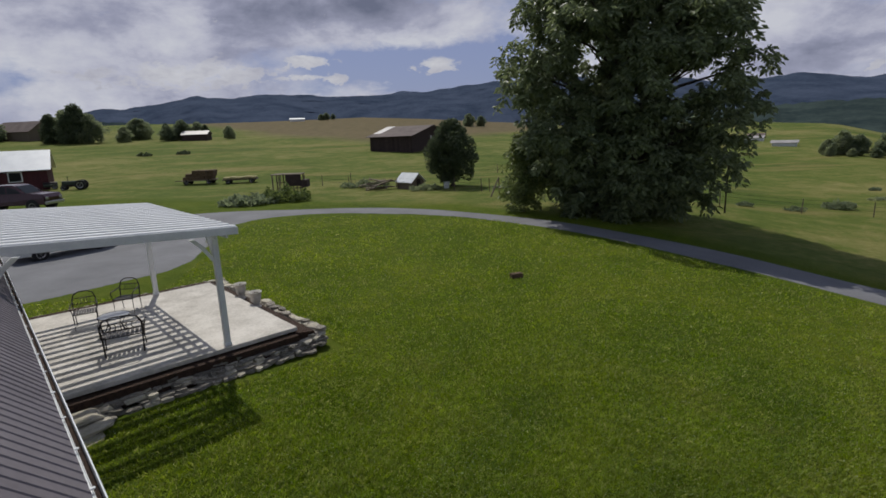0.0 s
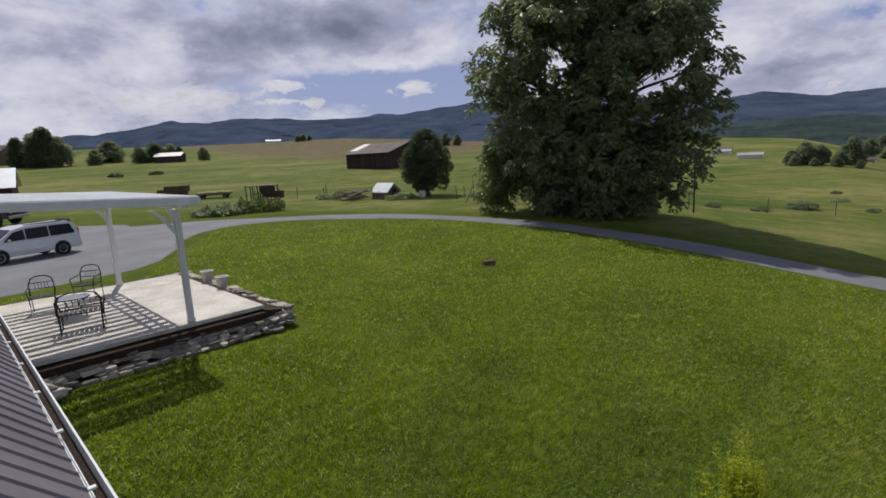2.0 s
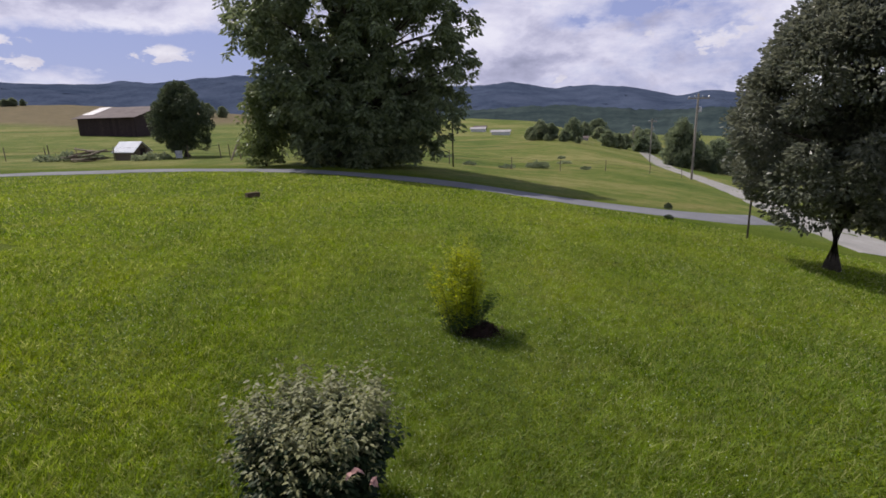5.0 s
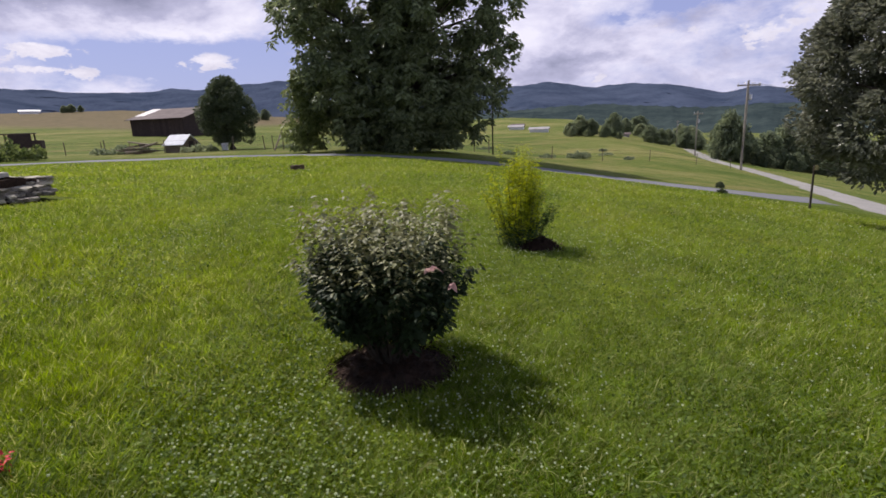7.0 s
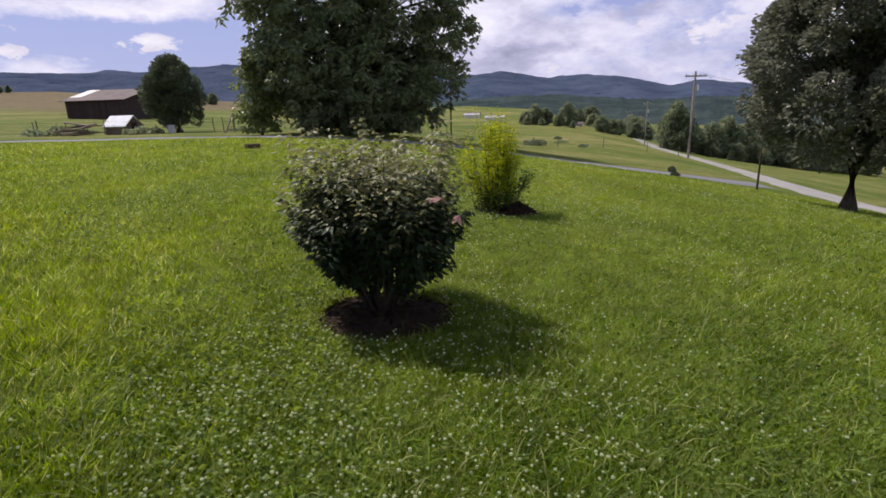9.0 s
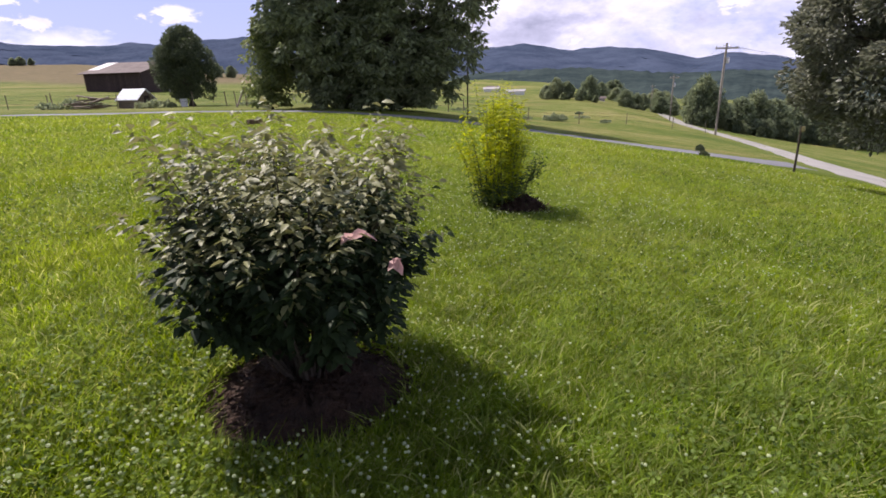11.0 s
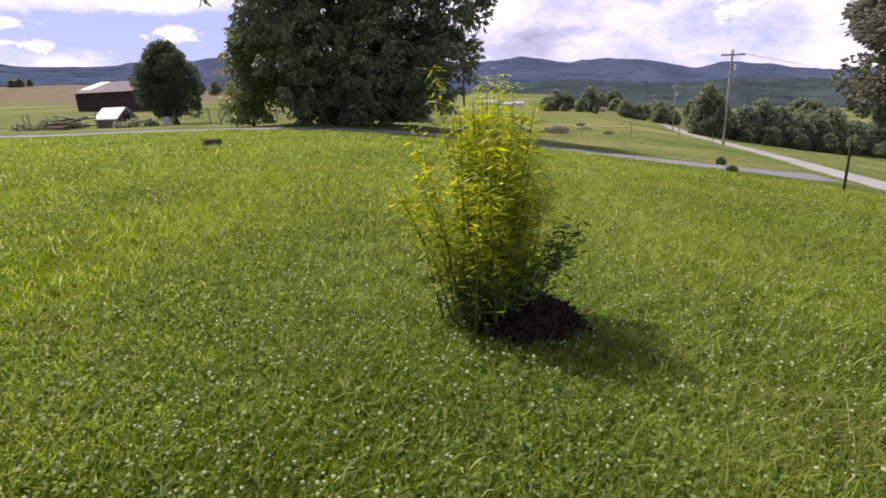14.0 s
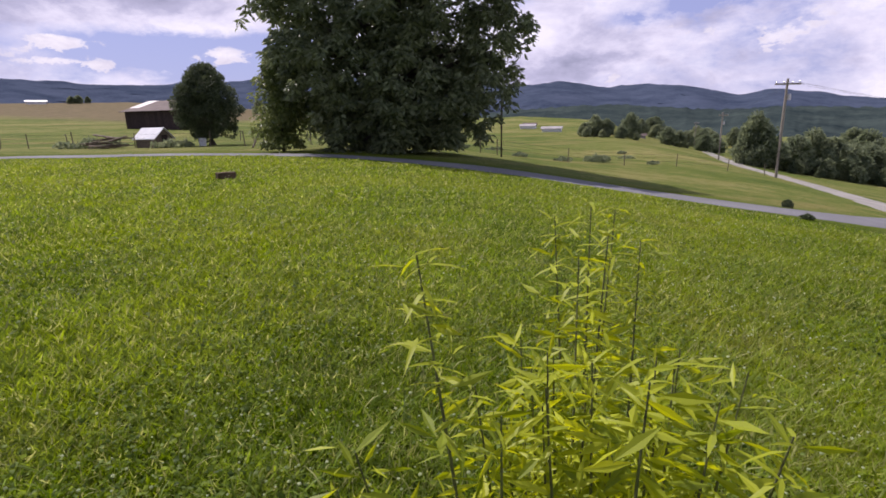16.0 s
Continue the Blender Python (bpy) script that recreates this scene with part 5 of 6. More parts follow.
barn = gable_building("barn", pose(12.3, 99.0, ground_at(12, 101), 0, 0, 45.0), 13.0, 10.4, 3.1, 4.9, DARK_WOOD, TIN, "weathered dark wooden barn with rusty tin roof", "barn", 0.6)
for k in range(18):
    part("board", box((-0.03, 0.15 + k * 0.57, -0.3), (-0.002, 0.66 + k * 0.57, 3.0)), DARK_WOOD, barn)
part("pale_sheet", prism([(-0.6, 2.985), (6.4, 5.01), (6.4, 5.03), (-0.6, 3.005)], 9.0, 11.0), PALE_TIN, barn, "paler tin sheet")
for k, x in enumerate((6.0, 8.2, 9.6)):
    part("door_post", box((x, -0.06, -0.3), (x + 0.45, -0.005, 3.0)), PALE_TIN, barn)
# a flat black panel on the wall stands for the barn's dark inside
part("door_opening", box((6.5, -0.045, -0.3), (9.55, -0.01, 2.9)), RUBBER, barn, "dark panel for the shade inside the doorway")

coop = gable_building("coop", pose(5.45, 45.0, ground_at(5.6, 45.4), 0, 0, 35.0), 1.7, 2.3, 0.80, 1.55, OLD_WOOD, WHITE_METAL, "small weathered wooden coop with white metal roof", "shed", 0.18)
part("door", box((0.62, -0.05, 0.0), (1.15, -0.028, 1.05)), DARK_WOOD, coop, "dark open coop door")
for k in range(8):
    top = 0.80 + 0.88 * (0.85 - abs(0.12 + 0.21 * k - 0.85))
    part("board", box((0.02 + 0.21 * k, -0.025, 0.0), (0.21 + 0.21 * k, -0.003, top)), OLD_WOOD, coop)
pile = thing("wood_pile", at(2.7, 46.6, 10), "low pile of old boards and weeds beside the coop", "wood pile")
rng = np.random.default_rng(51)
for k in range(16):
    part("board", box((-1.3 * rng.uniform(0.5, 1), -0.1, 0), (1.3 * rng.uniform(0.5, 1), 0.1, 0.06), 0.0, pose(rng.normal(0, 0.3), rng.normal(0, 0.5), 0.05 * k, rng.normal(0, 5), rng.normal(0, 5), rng.normal(0, 18))), OLD_WOOD, pile)
bucket = solo("white_bucket", lathe([(0.22, 0), (0.27, 0.55), (0.29, 0.58), (0.24, 0.58)], 16), WHITE_METAL, at(8.4, 44.6), "white plastic barrel under the round tree", "barrel")

stand = thing("wooden_stand", at(-4.8, 45.6, -8), "open weathered wooden stand with a boarded upper side", "stand")
for x in (-1.5, -0.75, 0.0, 0.75, 1.5):
    for y in (-0.9, 0.9):
        part("post", box((x - 0.06, y - 0.06, -0.2), (x + 0.06, y + 0.06, 2.2)), OLD_WOOD, stand)
part("side_panel", box((0.0, -1.02, 0.95), (1.65, -0.965, 2.2)), DARK_WOOD, stand)
part("side_panel", box((1.62, -1.0, 0.8), (2.3, 0.4, 1.6)), DARK_WOOD, stand)
part("roof", box((-1.65, -1.05, 2.2), (1.7, 1.05, 2.28)), OLD_WOOD, stand)
for z in (0.5, 1.2):
    part("rail", box((-1.6, 0.965, z), (1.6, 1.01, z + 0.12)), OLD_WOOD, stand)


def wheel_parts(parent, x, y, r, w, label=""):
    bm = lathe([(r * 0.62, -w / 2), (r * 0.92, -w / 2), (r, -w * 0.35), (r, w * 0.35), (r * 0.92, w / 2), (r * 0.62, w / 2)], 24)
    bmesh.ops.transform(bm, matrix=pose(x, y, r, 90, 0, 0), verts=bm.verts)
    wheel = part("wheel", bm, RUBBER, parent, "black tyre", True)
    bm = lathe([(r * 0.60, -w * 0.45), (r * 0.60, w * 0.52), (r * 0.2, w * 0.40), (r * 0.14, w * 0.5)], 16)
    bmesh.ops.transform(bm, matrix=pose(x, y, r, -90 if y > 0 else 90, 0, 0), verts=bm.verts)
    part("rim", bm, CHROME, wheel, "grey metal rim")


wagon = thing("hay_wagon", at(-15.8, 61.4, -4), "farm wagon stacked with dark weathered hay bales", "wagon")
part("bed", box((-2.4, -1.1, 0.55), (2.4, 1.1, 0.68)), OLD_WOOD, wagon)
for x in (-1.6, 1.6):
    for y in (-1.0, 1.0):
        wheel_parts(wagon, x, y, 0.36, 0.2)
rng = np.random.default_rng(53)
for layer in range(3):
    for k in range(4):
        if layer == 2 and k == 0:
            continue
        x = -2.0 + k * 1.0 + (0.35 if layer else 0)
        part("bale", box((x, -1.0, 0.69 + layer * 0.45), (x + 0.96, 1.0, 1.13 + layer * 0.45), 0.05, pose(rng.normal(0, 0.03), rng.normal(0, 0.04), 0)), HAY, wagon)
part("drawbar", box((-3.5, -0.06, 0.5), (-2.4, 0.06, 0.6)), OLD_WOOD, wagon)
wagon2 = thing("flat_wagon", at(-11.4, 60.6, 2), "flat farm wagon loaded with pale straw", "wagon")
part("bed", box((-2.4, -1.1, 0.5), (2.4, 1.1, 0.62)), DARK_WOOD, wagon2)
for x in (-1.6, 1.6):
    for y in (-1.0, 1.0):
        wheel_parts(wagon2, x, y, 0.34, 0.2)
for k in range(5):
    part("bale", box((-2.3 + 0.92 * k, -0.95, 0.63), (-1.42 + 0.92 * k, 0.95, 0.92 + 0.06 * (k % 2)), 0.05), HAY_TOP, wagon2, "pale straw bale")

shed = gable_building("shed", pose(-31.1, 62.6, ground_at(-32, 63), 0, 0, 112.0), 6.8, 9.4, 2.2, 4.0, RED_WOOD, WHITE_METAL, "dark red farm shed with bright white metal roof", "shed", 0.4)
for y0, y1 in ((5.2, 6.8), (7.0, 8.6)):
    d = part("door", box((-0.06, y0, 0.0), (-0.005, y1, 2.05)), RED_WOOD, shed)
    for a, b in (((y0, 0.0), (y1, 2.05)), ((y0, 2.05), (y1, 0.0))):
        part("white_brace", tube(bmesh.new(), [(-0.08, a[0], a[1]), (-0.08, b[0], b[1])], 0.07, 4), WHITE_PAINT, d)
    for z in (0.06, 1.97):
        part("white_trim", box((-0.10, y0, z - 0.06), (-0.062, y1, z + 0.08)), WHITE_PAINT, d)
win = part("window", box((-0.05, 2.2, 1.0), (-0.005, 3.2, 1.9)), CAR_GLASS, shed)
for lo, hi in (((-0.08, 2.1, 0.92), (-0.052, 3.3, 1.0)), ((-0.08, 2.1, 1.9), (-0.052, 3.3, 1.98)), ((-0.08, 2.1, 1.0), (-0.052, 2.2, 1.9)), ((-0.08, 3.2, 1.0), (-0.052, 3.3, 1.9))):
    part("window_frame", box(lo, hi), WHITE_PAINT, win)


# ---- vehicles ----
def vehicle(name, m, profile, width, paint, windows, wheels, label, category, r, bed=None):
    """A body from a side outline with rounded shoulders, glass set proud of it, wheels, lights and bumpers. It faces -x."""
    v = thing(name, m, label, category)
    bm = prism(profile, -width / 2, width / 2)
    for vert in bm.verts:
        if vert.co.z > 0.95:
            f = min(1.0, (vert.co.z - 0.95) / 0.85)
            vert.co.y *= 1 - 0.16 * f
    es = [e for e in bm.edges if abs(e.verts[0].co.y - e.verts[1].co.y) < 0.2]
    bmesh.ops.bevel(bm, geom=es, offset=0.045, segments=2, affect="EDGES")
    part("body", bm, paint, v, smooth=False)
    for outline in windows:
        for s in (-1, 1):
            bm = prism(outline, 0, 0.012)
            for vert in bm.verts:
                f = min(1.0, max(0.0, (vert.co.z - 0.95) / 0.85))
                vert.co.y = s * (width / 2 * (1 - 0.16 * f) + vert.co.y - 0.002)
            part("window", bm, CAR_GLASS, v, "dark tinted glass")
    for x in wheels:
        for s in (-1, 1):
            # a flat dark ring on the body side stands for the shaded wheel gap
            arch = lathe([(r * 0.9, 0), (r * 1.16, 0), (r * 1.16, 0.012), (r * 0.9, 0.012)], 24)
            bmesh.ops.transform(arch, matrix=pose(x, s * (width / 2 - 0.004), r * 1.1, -90 if s > 0 else 90, 0, 0), verts=arch.verts)
            part("wheel_arch", arch, RUBBER, v, "dark ring for the shaded gap round the tyre")
            wheel_parts(v, x, s * (width / 2 - 0.09), r, 0.22)
    return v


van_profile = [(-2.35, 0.32), (-2.4, 0.62), (-2.3, 0.86), (-1.45, 1.06), (-0.72, 1.62), (-0.2, 1.74), (1.9, 1.76), (2.22, 1.6), (2.36, 1.05), (2.4, 0.5), (2.36, 0.32)]
van_m = pose(-12.15, 24.9, ground_at(-12.15, 24.9) + 0.03, 0, 0, 52.0)
van = vehicle("van", van_m, van_profile, 1.85, SILVER_PAINT, [[(-1.2, 1.08), (-0.72, 1.5), (-0.25, 1.6), (-0.25, 1.08)], [(-0.18, 1.08), (-0.18, 1.61), (0.85, 1.63), (0.85, 1.08)], [(0.92, 1.08), (0.92, 1.63), (1.95, 1.6), (2.12, 1.2), (2.1, 1.08)]],
              (-1.45, 1.4), "silver minivan parked on the asphalt", "van", 0.34)
part("rear_window", box((2.27, -0.62, 1.1), (2.33, 0.62, 1.55), 0.01, pose(0.02, 0, 0, 0, -8, 0)), CAR_GLASS, van)
for s in (-1, 1):
    part("tail_light", box((2.28, s * 0.74 - 0.09, 0.95), (2.40, s * 0.74 + 0.09, 1.35), 0.02), RED_BLOOM, van, "red tail light")
    part("headlight", box((-2.40, s * 0.68 - 0.16, 0.62), (-2.28, s * 0.68 + 0.16, 0.78), 0.02), CHROME, van)
    part("roof_rack", box((-0.1, s * 0.62 - 0.02, 1.76), (1.7, s * 0.62 + 0.02, 1.81)), IRON, van)
    part("mirror", box((-1.05, s * 0.98 - 0.07, 1.05), (-0.93, s * 0.98 + 0.07, 1.2), 0.02), SILVER_PAINT, van)
part("bumper", box((2.3, -0.85, 0.36), (2.46, 0.85, 0.6), 0.03), SILVER_PAINT, van)
part("windscreen", prism([(-1.47, 1.075), (-0.74, 1.635), (-0.72, 1.61), (-1.42, 1.06)], -0.68, 0.68), CAR_GLASS, van)

truck_profile = [(-2.75, 0.5), (-2.8, 1.0), (-2.65, 1.26), (-1.4, 1.34), (-0.8, 1.88), (-0.5, 1.96), (0.95, 1.96), (1.1, 1.85), (1.18, 1.3), (2.75, 1.3), (2.75, 0.5)]
truck = vehicle("pickup_truck", pose(-24.0, 43.6, ground_at(-24, 43.6) + 0.02, 0, 0, 172.0), truck_profile, 1.95, MAROON_PAINT, [[(-1.15, 1.36), (-0.74, 1.8), (-0.2, 1.86), (-0.2, 1.36)], [(-0.12, 1.36), (-0.12, 1.86), (0.85, 1.86), (1.0, 1.36)]],
                (-1.85, 1.75), "dark maroon pickup truck parked beside the drive", "pickup truck", 0.4)
for s in (-1, 1):
    part("headlight", box((-2.82, s * 0.72 - 0.15, 0.85), (-2.74, s * 0.72 + 0.15, 1.05), 0.02), CHROME, truck)
part("bumper", box((-2.9, -0.95, 0.5), (-2.74, 0.95, 0.72), 0.03), CHROME, truck)
part("windscreen", prism([(-1.42, 1.355), (-0.82, 1.895), (-0.79, 1.87), (-1.36, 1.34)], -0.72, 0.72), CAR_GLASS, truck)

tractor = thing("tractor", at(-28.0, 61.2, 10), "old dark farm tractor standing in the pasture", "tractor")
part("hood", box((-1.5, -0.35, 0.75), (0.2, 0.35, 1.25), 0.06), TRACTOR_GREEN, tractor)
part("frame", box((-1.6, -0.25, 0.45), (1.2, 0.25, 0.76), 0.03), IRON, tractor)
part("seat", box((0.55, -0.25, 1.0), (1.0, 0.25, 1.1), 0.03), RUBBER, tractor)
part("exhaust", tube(bmesh.new(), [(-0.8, 0.1, 1.25), (-0.8, 0.1, 1.95)], 0.04, 8), IRON, tractor)
part("fender", box((0.3, 0.45, 1.2), (1.3, 0.85, 1.28), 0.03), TRACTOR_GREEN, tractor)
part("fender", box((0.3, -0.85, 1.2), (1.3, -0.45, 1.28), 0.03), TRACTOR_GREEN, tractor)
for s in (-1, 1):
    wheel_parts(tractor, 0.8, s * 0.72, 0.68, 0.36)
    wheel_parts(tractor, -1.3, s * 0.6, 0.36, 0.2)
mower = thing("mower_deck", at(-31.0, 62.6, 25), "dark farm implement beside the tractor", "implement")
part("deck", box((-0.9, -0.7, 0.35), (0.9, 0.7, 0.75), 0.1), TRACTOR_GREEN, mower)
part("drum", tube(bmesh.new(), [(-0.9, 0, 0.8), (0.9, 0, 0.8)], 0.3, 12), IRON, mower)
for s in (-1, 1):
    wheel_parts(mower, 0.5, s * 0.8, 0.4, 0.2)


for ob, k in ((coop, 0.84), (van, 0.8), (wagon, 0.74), (wagon2, 0.74), (stand, 0.74), (tractor, 0.74), (mower, 0.7), (table, 0.72)):
    ob.scale = (k, k, k)


# ---- garden, field plants and far things ----
def leaf_patch(name, x, y, turn, sx, sy, hgt, n, leaf, mat, label, category, seed, spread=0.0):
    rng = np.random.default_rng(seed)
    m = at(x, y, turn)
    px, py = rng.uniform(-1, 1, n), rng.uniform(-1, 1, n)
    keep = px ** 2 + py ** 2 < 1.1
    px, py = px[keep] * sx, py[keep] * sy
    wave = 0.5 + 0.5 * np.sin(px * 2.7 / max(sx, 1) * 3 + seed) * np.cos(py * 2.1 + seed * 0.7)
    pz = hgt * (0.25 + 0.75 * wave) * rng.random(len(px)) ** 0.5 * (1 - 0.5 * ((px / sx) ** 2 + (py / sy) ** 2))
    p = np.stack([px, py, pz], -1)
    me = leaf_mesh(name, p, rng.normal(size=p.shape) + (0, 0, 0.5), leaf * rng.uniform(0.6, 1.4, len(p)), mat, rng, 0.7)
    return solo(name, me, mat, m, label, category)


leaf_patch("squash_bed", -7.0, 39.7, 0, 1.9, 1.5, 0.7, 1100, 0.34, FAR_LEAF, "bed of large-leaved squash plants beside the drive", "vegetables", 3)
leaf_patch("garden_bed", -4.6, 40.6, 0, 1.8, 1.4, 1.3, 2400, 0.2, GARDEN_LEAF, "tall weedy garden bed beside the drive", "vegetables", 4)
leaf_patch("weeds", 1.6, 49.5, 0, 2.2, 1.0, 0.8, 1200, 0.2, FAR_LEAF, "clump of tall weeds near the coop", "weeds", 5)
leaf_patch("weeds", 6.4, 43.8, 0, 1.3, 0.6, 0.7, 700, 0.18, FAR_LEAF, "clump of tall weeds in front of the coop", "weeds", 6)
leaf_patch("field_bush", 37.4, 34.4, 0, 1.3, 0.8, 0.8, 1800, 0.15, FAR_LEAF, "low dark bush in the pasture", "bush", 7)
leaf_patch("drive_shrub", 22.0, 12.15, 0, 0.16, 0.16, 0.3, 900, 0.05, ROUND_LEAF, "small dark clipped shrub beside the driveway", "shrub", 8)
leaf_patch("drive_shrub", 17.9, 9.75, 0, 0.15, 0.14, 0.18, 700, 0.045, ROUND_LEAF, "small dark low shrub at the lawn's edge", "shrub", 9)
for k, (x, y) in enumerate(((28.0, 33.2), (31.5, 32.4), (46.0, 38.5), (41.5, 32.0), (26.0, 38.0), (33.0, 43.0), (52.0, 44.0), (12.5, 42.0), (17.0, 39.0))):
    leaf_patch("weeds", x, y, 0, 0.6 + 0.25 * (k % 3), 0.4, 0.35, 260, 0.16, FAR_LEAF, "tuft of tall weeds along the pasture fence", "weeds", 70 + k)

far_tree = tree(at(-66, 190), "broad far-off field tree with dark green crown", [(0, 4.4), (0.3, 5.4), (0.6, 4.6), (0.85, 3.0), (1, 1.0)], 0.3, 10.0, 130, 1.35, 40, 0.82, FAR_LEAF, 71, 8.0, 0.35, 6, rag=0.16, inner=0.35, group="far field trees")
slim_tree = tree(at(-78, 176), "tall far-off tree with dark green crown", [(0, 2.8), (0.3, 3.6), (0.6, 3.0), (0.85, 1.8), (1, 0.6)], 0.3, 11.0, 95, 1.1, 44, 0.7, ROUND_LEAF, 72, 9.0, 0.3, 6, rag=0.16, inner=0.35, group="far field trees")


def scatter(src, x, y, s, turn, sz=None):
    ob = copy_thing(src, at(x, y, turn))
    ob.scale = (s, s, sz or s)
    return ob


rng = np.random.default_rng(77)
for x, y, s in ((-83, 181, 0.9), (-75, 177, 0.85), (-88, 186, 0.7), (-54, 179, 0.5), (-50.5, 182, 0.55), (-47, 186, 0.5), (-66, 178, 0.45), (-36.5, 182, 0.35), (-110, 190, 0.9), (-120, 185, 1.0),
                (-11, 284, 0.3), (-8.5, 285, 0.36), (-5, 286, 0.25), (56, 236, 0.55), (62, 238, 0.45), (50, 242, 0.35)):
    scatter(far_tree, x, y, s, rng.uniform(0, 360), s * rng.uniform(0.85, 1.1))
for x, y, s in ((-80, 174, 0.75), (-86, 178, 0.75), (-44, 184, 0.4), (-57, 188, 0.45)):
    scatter(slim_tree, x, y, s, rng.uniform(0, 360))
# trees and houses across the road and in the valley
for x, y, s in ((88, 84, 0.28), (90.5, 83.5, 0.36), (92.5, 82, 0.34), (95, 80, 0.26), (86, 81.5, 0.17), (88.5, 79.5, 0.15), (92, 78, 0.17), (96, 77, 0.14), (103, 84.5, 0.46), (121.7, 88, 0.46), (128, 89, 0.36), (140, 95, 0.42), (146, 93, 0.5),
                (160, 98, 0.5), (172, 106, 0.55), (190, 122, 0.6), (205, 128, 0.65), (226, 146, 0.7), (250, 155, 0.8), (160, 126, 0.5), (182, 136, 0.6), (210, 160, 0.8), (240, 180, 0.9), (270, 170, 0.9), (300, 196, 1.0), (330, 190, 1.0)):
    scatter(far_tree, x, y, s, rng.uniform(0, 360), s * rng.uniform(0.8, 1.15))
for x, y, s in ((91, 49.8, 0.62), (96, 50, 0.55), (101, 48.5, 0.6), (106, 48, 0.62), (111, 47, 0.66), (116, 46, 0.62), (121, 45, 0.66), (127, 44, 0.66), (133, 42, 0.7), (103.5, 44.5, 0.3), (110, 42.5, 0.3), (98, 46.5, 0.24), (117, 40.5, 0.32), (125, 39, 0.33), (140, 40, 0.74), (150, 40, 0.78),
                (160, 44, 0.85), (132, 36, 0.35), (140, 33, 0.5), (150, 56, 0.9), (170, 64, 0.9), (190, 74, 1.0), (92, 44.5, 0.16), (96.5, 42.5, 0.18)):
    scatter(far_tree if s > 0.2 else slim_tree, x, y, s, rng.uniform(0, 360), s * rng.uniform(0.85, 1.2))
scatter(far_tree, 90.0, 49.5, 0.5, 40, 0.78)
far_tree.scale = (0.8, 0.8, 0.62)

for k, (x, y, turn, w, d, lab, wm, rm) in enumerate(((112, 127, 40, 3.6, 5.6, "low white far-off farmhouse with pale roof", WHITE_PAINT, PALE_TIN), (103, 106.5, 42, 3.6, 6.2, "low white far-off house with pale roof", WHITE_PAINT, PALE_TIN),
                                                    (134, 104, 40, 4.0, 7.5, "far-off grey house among trees", PALE_TIN, TIN), (122, 138, 42, 3.6, 5.0, "far-off pale shed in the field", WHITE_PAINT, TIN))):
    gh = gable_building("house", pose(x, y, ground_at(x, y), 0, 0, turn), w * 0.7, d * 0.8, 0.95, 1.4, wm, rm, lab, "house")
gable_building("pole_barn", pose(-42.0, 176.5, ground_at(-42, 177), 0, 0, 85.0), 4.5, 7.5, 2.0, 3.0, DARK_WOOD, PALE_TIN, "grey open far-off pole barn with pale roof", "barn")
gable_building("farmhouse", pose(-98, 190, ground_at(-98, 190), 0, 0, 70.0), 10.0, 14.0, 3.2, 6.4, OLD_WOOD, TIN, "far-off brown farmhouse with dark roof", "house")
gable_building("poultry_house", pose(-19.5, 283, ground_at(-19, 283), 0, 0, 95.0), 4.0, 7.0, 1.0, 1.6, WHITE_PAINT, WHITE_METAL, "long white far-off poultry house on the hill", "barn")
for x, y in ((-40.5, 118), (-33.5, 120)):
    leaf_patch("brush_pile", x, y, 0, 1.4, 0.8, 1.0, 300, 0.35, ROUND_LEAF, "low dark brush pile in the pasture", "brush pile", int(-x))


# ---- grass and clover on the lawn ----
def lawn_points(n, seed, near, far, power=1.0):
    """Places on the lawn, thick beside the way across it and thinner outward."""
    rng = np.random.default_rng(seed)
    way = np.array([(0.2, 0.2), (0.25, 0.0), (0.2, 0.0), (0.1, 0.0), (0.5, 0.4), (1.0, 0.8), (1.5, 1.3), (2.0, 1.9), (2.4, 2.5), (2.9, 3.1), (3.2, 3.5)])
    q = rng.random(n) * (len(way) - 1)
    i = np.minimum(q.astype(int), len(way) - 2)
    p = way[i] + (way[i + 1] - way[i]) * (q - i)[:, None]
    r = near * (far / near) ** (rng.random(n) ** power)
    az = np.radians(np.where(rng.random(n) < 0.88, rng.uniform(-42, 92, n), rng.uniform(92, 318, n)))
    r = np.where(az > 1.606, near * (6.0 / near) ** rng.random(n), r)
    p = p + np.stack([np.sin(az), np.cos(az)], -1) * r[:, None]
    b = (p[:, 0] + 0.2) * 0.845 + (p[:, 1] - 1.5) * 0.535
    a = -(p[:, 0] + 0.2) * 0.535 + (p[:, 1] - 1.5) * 0.845
    keep = ~((a > 0.3) & (b < -0.45)) & ~((a > 8.4) & (a < 15.3) & (b < 5.3))
    keep &= np.hypot(p[:, 0] - BX + 0.05, p[:, 1] - BY + 0.08) > 0.32
    keep &= np.hypot(p[:, 0] - WX - 0.08, p[:, 1] - WY + 0.07) > 0.22
    keep &= ~((p[:, 0] < -5.7) & (p[:, 1] > 17.0)) & (p[:, 1] < 31.3 - 0.16 * np.maximum(p[:, 0], 0) ** 1.6)
    keep &= ~((p[:, 0] > 8.5) & (p[:, 0] + 0.62 * p[:, 1] > 23.3))
    return p[keep], r[keep], rng


def patchy(p, k, s):
    return 0.5 + 0.25 * (np.sin(p[:, 0] * k + s) * np.cos(p[:, 1] * k * 1.3 - s) + np.sin(p[:, 0] * k * 2.3 - p[:, 1] * k * 1.7 + 2 * s))


p, r, rng = lawn_points(900000, 91, 0.5, 17.0)
keep = rng.random(len(p)) < step(17, 6, r)
p, r = p[keep], r[keep]
n = len(p)
z = land(p[:, 0], p[:, 1])
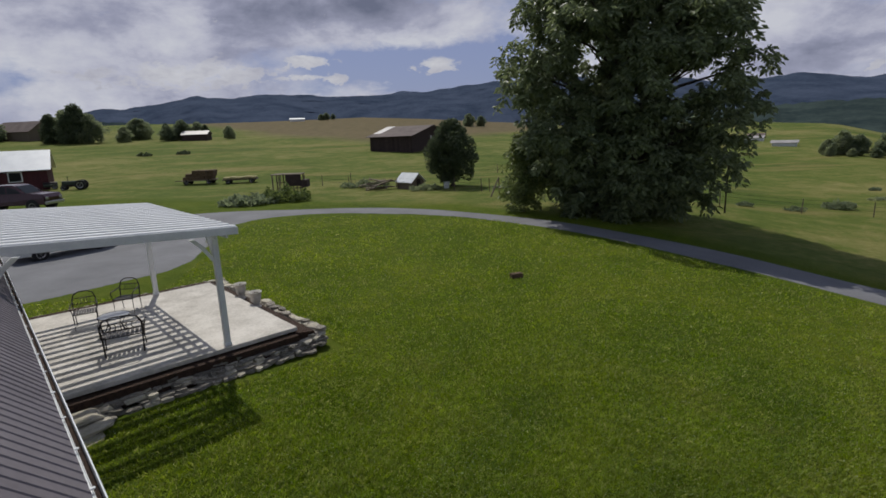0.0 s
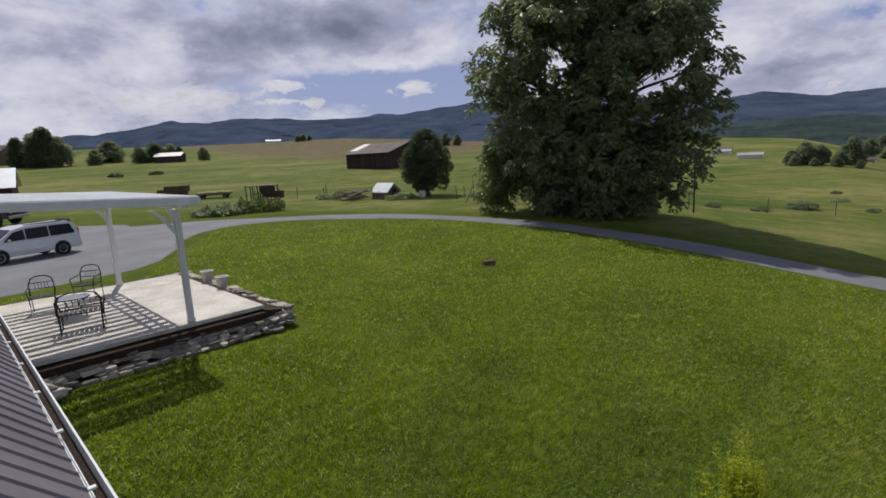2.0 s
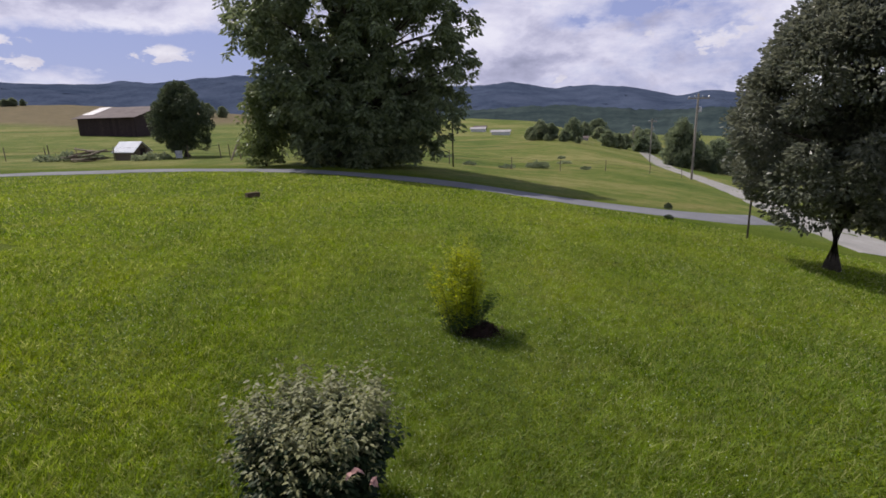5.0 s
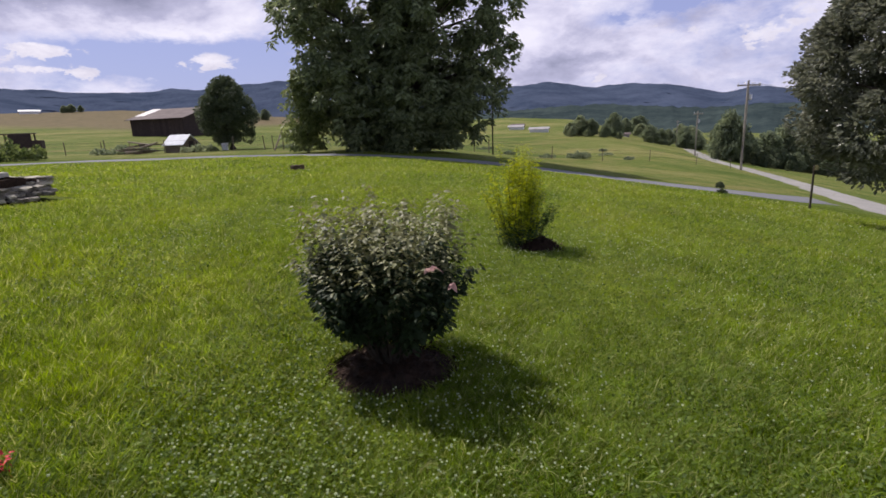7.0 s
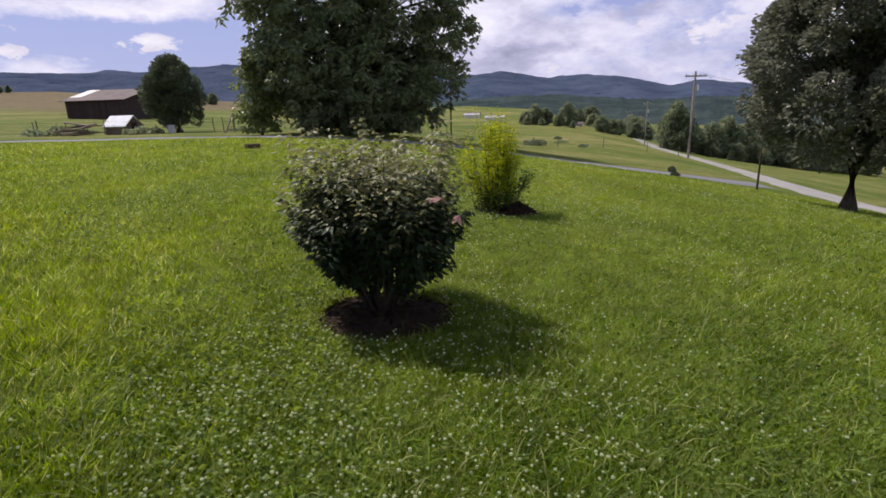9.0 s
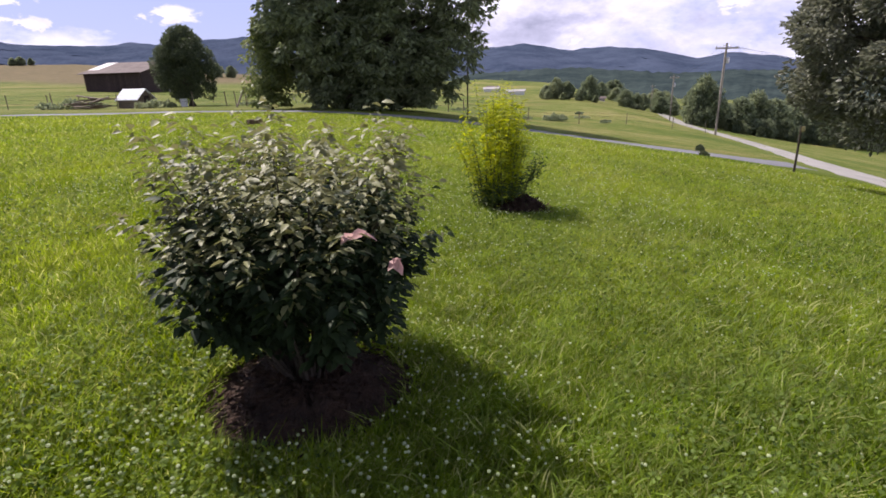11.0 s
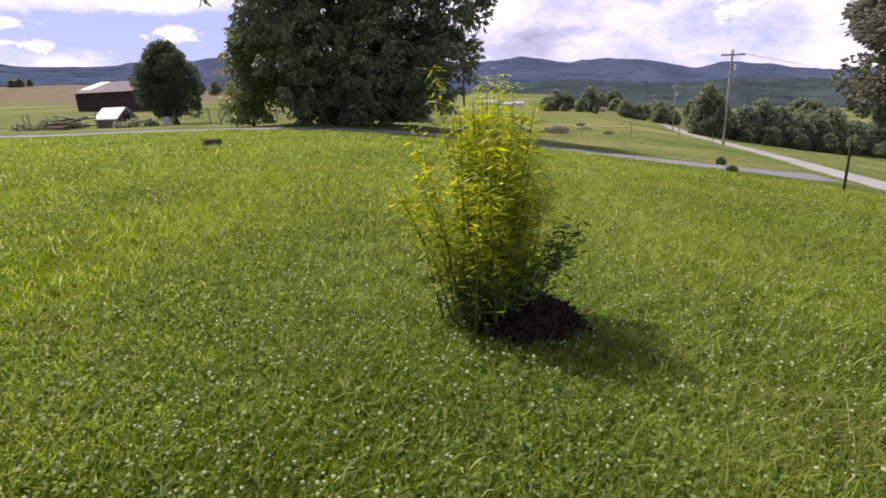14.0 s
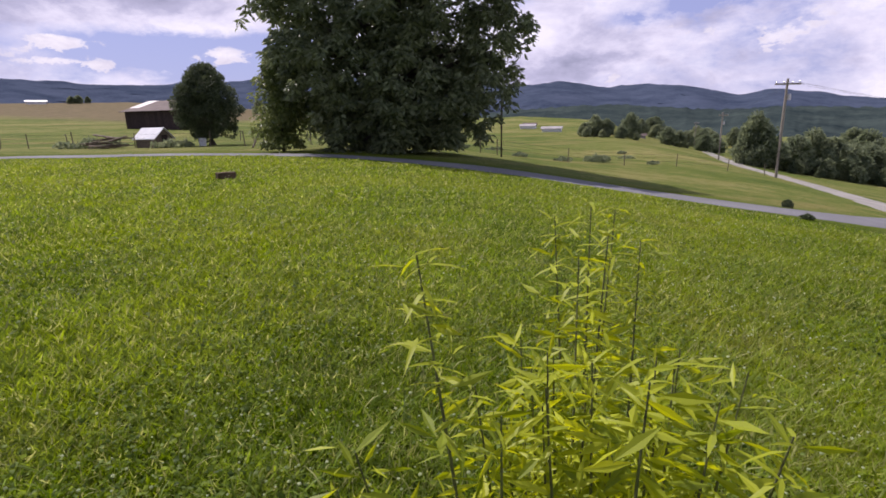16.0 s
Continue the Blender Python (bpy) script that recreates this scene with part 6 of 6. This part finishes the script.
hgt = (0.026 + 0.040 * rng.random(n) ** 1.6 + 0.016 * patchy(p, 1.7, 0.6)) * (1 - 0.5 * step(5, 16, r))
hgt = hgt * np.where(p[:, 0] * 0.8 + 0.35 < 0.4, 1.5, 1.0)
wid = (0.0025 + 0.00045 * r) * rng.uniform(0.6, 1.5, n)
ang = rng.random(n) * 2 * math.pi
lean = rng.normal(0, 0.75, (n, 2)) + (0.15, -0.05)
base = np.stack([p[:, 0], p[:, 1], z - 0.004], -1)
sidev = np.stack([np.cos(ang), np.sin(ang), np.zeros(n)], -1) * wid[:, None]
tip = base + np.stack([lean[:, 0] * hgt, lean[:, 1] * hgt, hgt], -1)
v = np.stack([base - sidev, base + sidev, tip], 1).reshape(-1, 3)
grass = new("grass", mesh_np("grass", v, np.arange(3 * n).reshape(n, 3), BLADE))
tagged(grass, "short green lawn grass with lighter tips", "grass", kind="stuff")

p, r, rng = lawn_points(190000, 92, 0.5, 11.0)
keep = patchy(p, 1.1, 2.0) + rng.normal(0, 0.12, len(p)) > 0.42
p, r = p[keep], r[keep]
n = len(p)
pos = np.stack([p[:, 0], p[:, 1], land(p[:, 0], p[:, 1]) + rng.uniform(0.02, 0.05, n)], -1)
aim = rng.normal(size=(n, 3)) * (1, 1, 0.3)
clover = new("clover_leaves", leaf_mesh("clover_leaves", pos, aim, (0.0145 + 0.0014 * r) * rng.uniform(0.7, 1.3, n), CLOVER_LEAF, rng, 0.9, 0.1))
tagged(clover, "small pale green clover leaves in the lawn", "clover", kind="stuff")

p, r, rng = lawn_points(18000, 93, 0.7, 18.0)
keep = patchy(p, 0.9, 1.1) + rng.normal(0, 0.15, len(p)) > 0.5
p, r = p[keep], r[keep]
n = len(p)
bm = bmesh.new()
bmesh.ops.create_icosphere(bm, subdivisions=1, radius=1.0)
sv = np.array([v.co[:] for v in bm.verts])
sf = np.array([[v.index for v in f.verts] for f in bm.faces])
bm.free()
size = (0.0044 + 0.00042 * r) * rng.uniform(0.6, 1.2, n)
cz = land(p[:, 0], p[:, 1]) + rng.uniform(0.045, 0.085, n)
v = sv[None] * size[:, None, None] * (1, 1, 0.85) + np.stack([p[:, 0], p[:, 1], cz], -1)[:, None]
f = (sf[None] + (np.arange(n) * len(sv))[:, None, None]).reshape(-1, 3)
heads = new("clover_flowers", mesh_np("clover_flowers", v.reshape(-1, 3), f, CLOVER_WHITE))
tagged(heads, "small white clover flower heads in the lawn", "flowers", kind="stuff")


p, r, rng = lawn_points(40000, 94, 0.5, 9.0)
keep = patchy(p, 1.5, 0.3) + rng.normal(0, 0.15, len(p)) > 0.5
p, r = p[keep], r[keep]
n = len(p)
z = land(p[:, 0], p[:, 1])
tall = rng.uniform(0.06, 0.13, n)
ang = rng.random(n) * 2 * math.pi
way = np.stack([np.cos(ang), np.sin(ang), np.zeros(n)], -1)
side = np.stack([-np.sin(ang), np.cos(ang), np.zeros(n)], -1) * (0.0022 + 0.0004 * r)[:, None]
reach = rng.uniform(0.3, 1.1, n)
ring = []
for f, w in ((0.0, 1.0), (0.4, 0.9), (0.75, 0.65), (1.0, 0.1)):
    mid = np.stack([p[:, 0], p[:, 1], z], -1) + way * (tall * reach * f * f)[:, None]
    mid[:, 2] += tall * (f - 0.42 * f ** 3) - 0.003
    ring += [mid - side * w, mid + side * w]
v = np.stack(ring, 1).reshape(-1, 3)
f = (np.arange(n)[:, None, None] * 8 + np.array([(0, 1, 3, 2), (2, 3, 5, 4), (4, 5, 7, 6)])[None]).reshape(-1, 4)
long_grass = new("long_grass", mesh_np("long_grass", v, f, BLADE, True))
tagged(long_grass, "longer arching grass blades among the clover", "grass", kind="stuff")

p, r, rng = lawn_points(420000, 95, 5.0, 36.0, 0.8)
keep = rng.random(len(p)) < step(36, 24, r)
p, r = p[keep], r[keep]
n = len(p)
hgt = (0.030 + 0.045 * rng.random(n) ** 1.5) * (0.8 + 0.4 * patchy(p, 1.1, 0.9))
wid = (0.004 + 0.00058 * r) * rng.uniform(0.5, 1.5, n)
ang = rng.random(n) * 2 * math.pi
lean = rng.normal(0, 0.8, (n, 2)) + (0.15, -0.05)
base = np.stack([p[:, 0], p[:, 1], land(p[:, 0], p[:, 1]) - 0.004], -1)
sidev = np.stack([np.cos(ang), np.sin(ang), np.zeros(n)], -1) * wid[:, None]
tip = base + np.stack([lean[:, 0] * hgt, lean[:, 1] * hgt, hgt], -1)
v = np.stack([base - sidev, base + sidev, tip], 1).reshape(-1, 3)
tufts = new("grass", mesh_np("grass", v, np.arange(3 * n).reshape(n, 3), BLADE))
tagged(tufts, "coarser green grass tufts on the outer lawn", "grass", kind="stuff")


# ---- from the plan to true size ----
for ob in [o for o in scene.objects if o.parent is None and o.type in {"MESH", "EMPTY"}]:
    ob.matrix_basis = Matrix.Scale(SCALE, 4) @ ob.matrix_basis
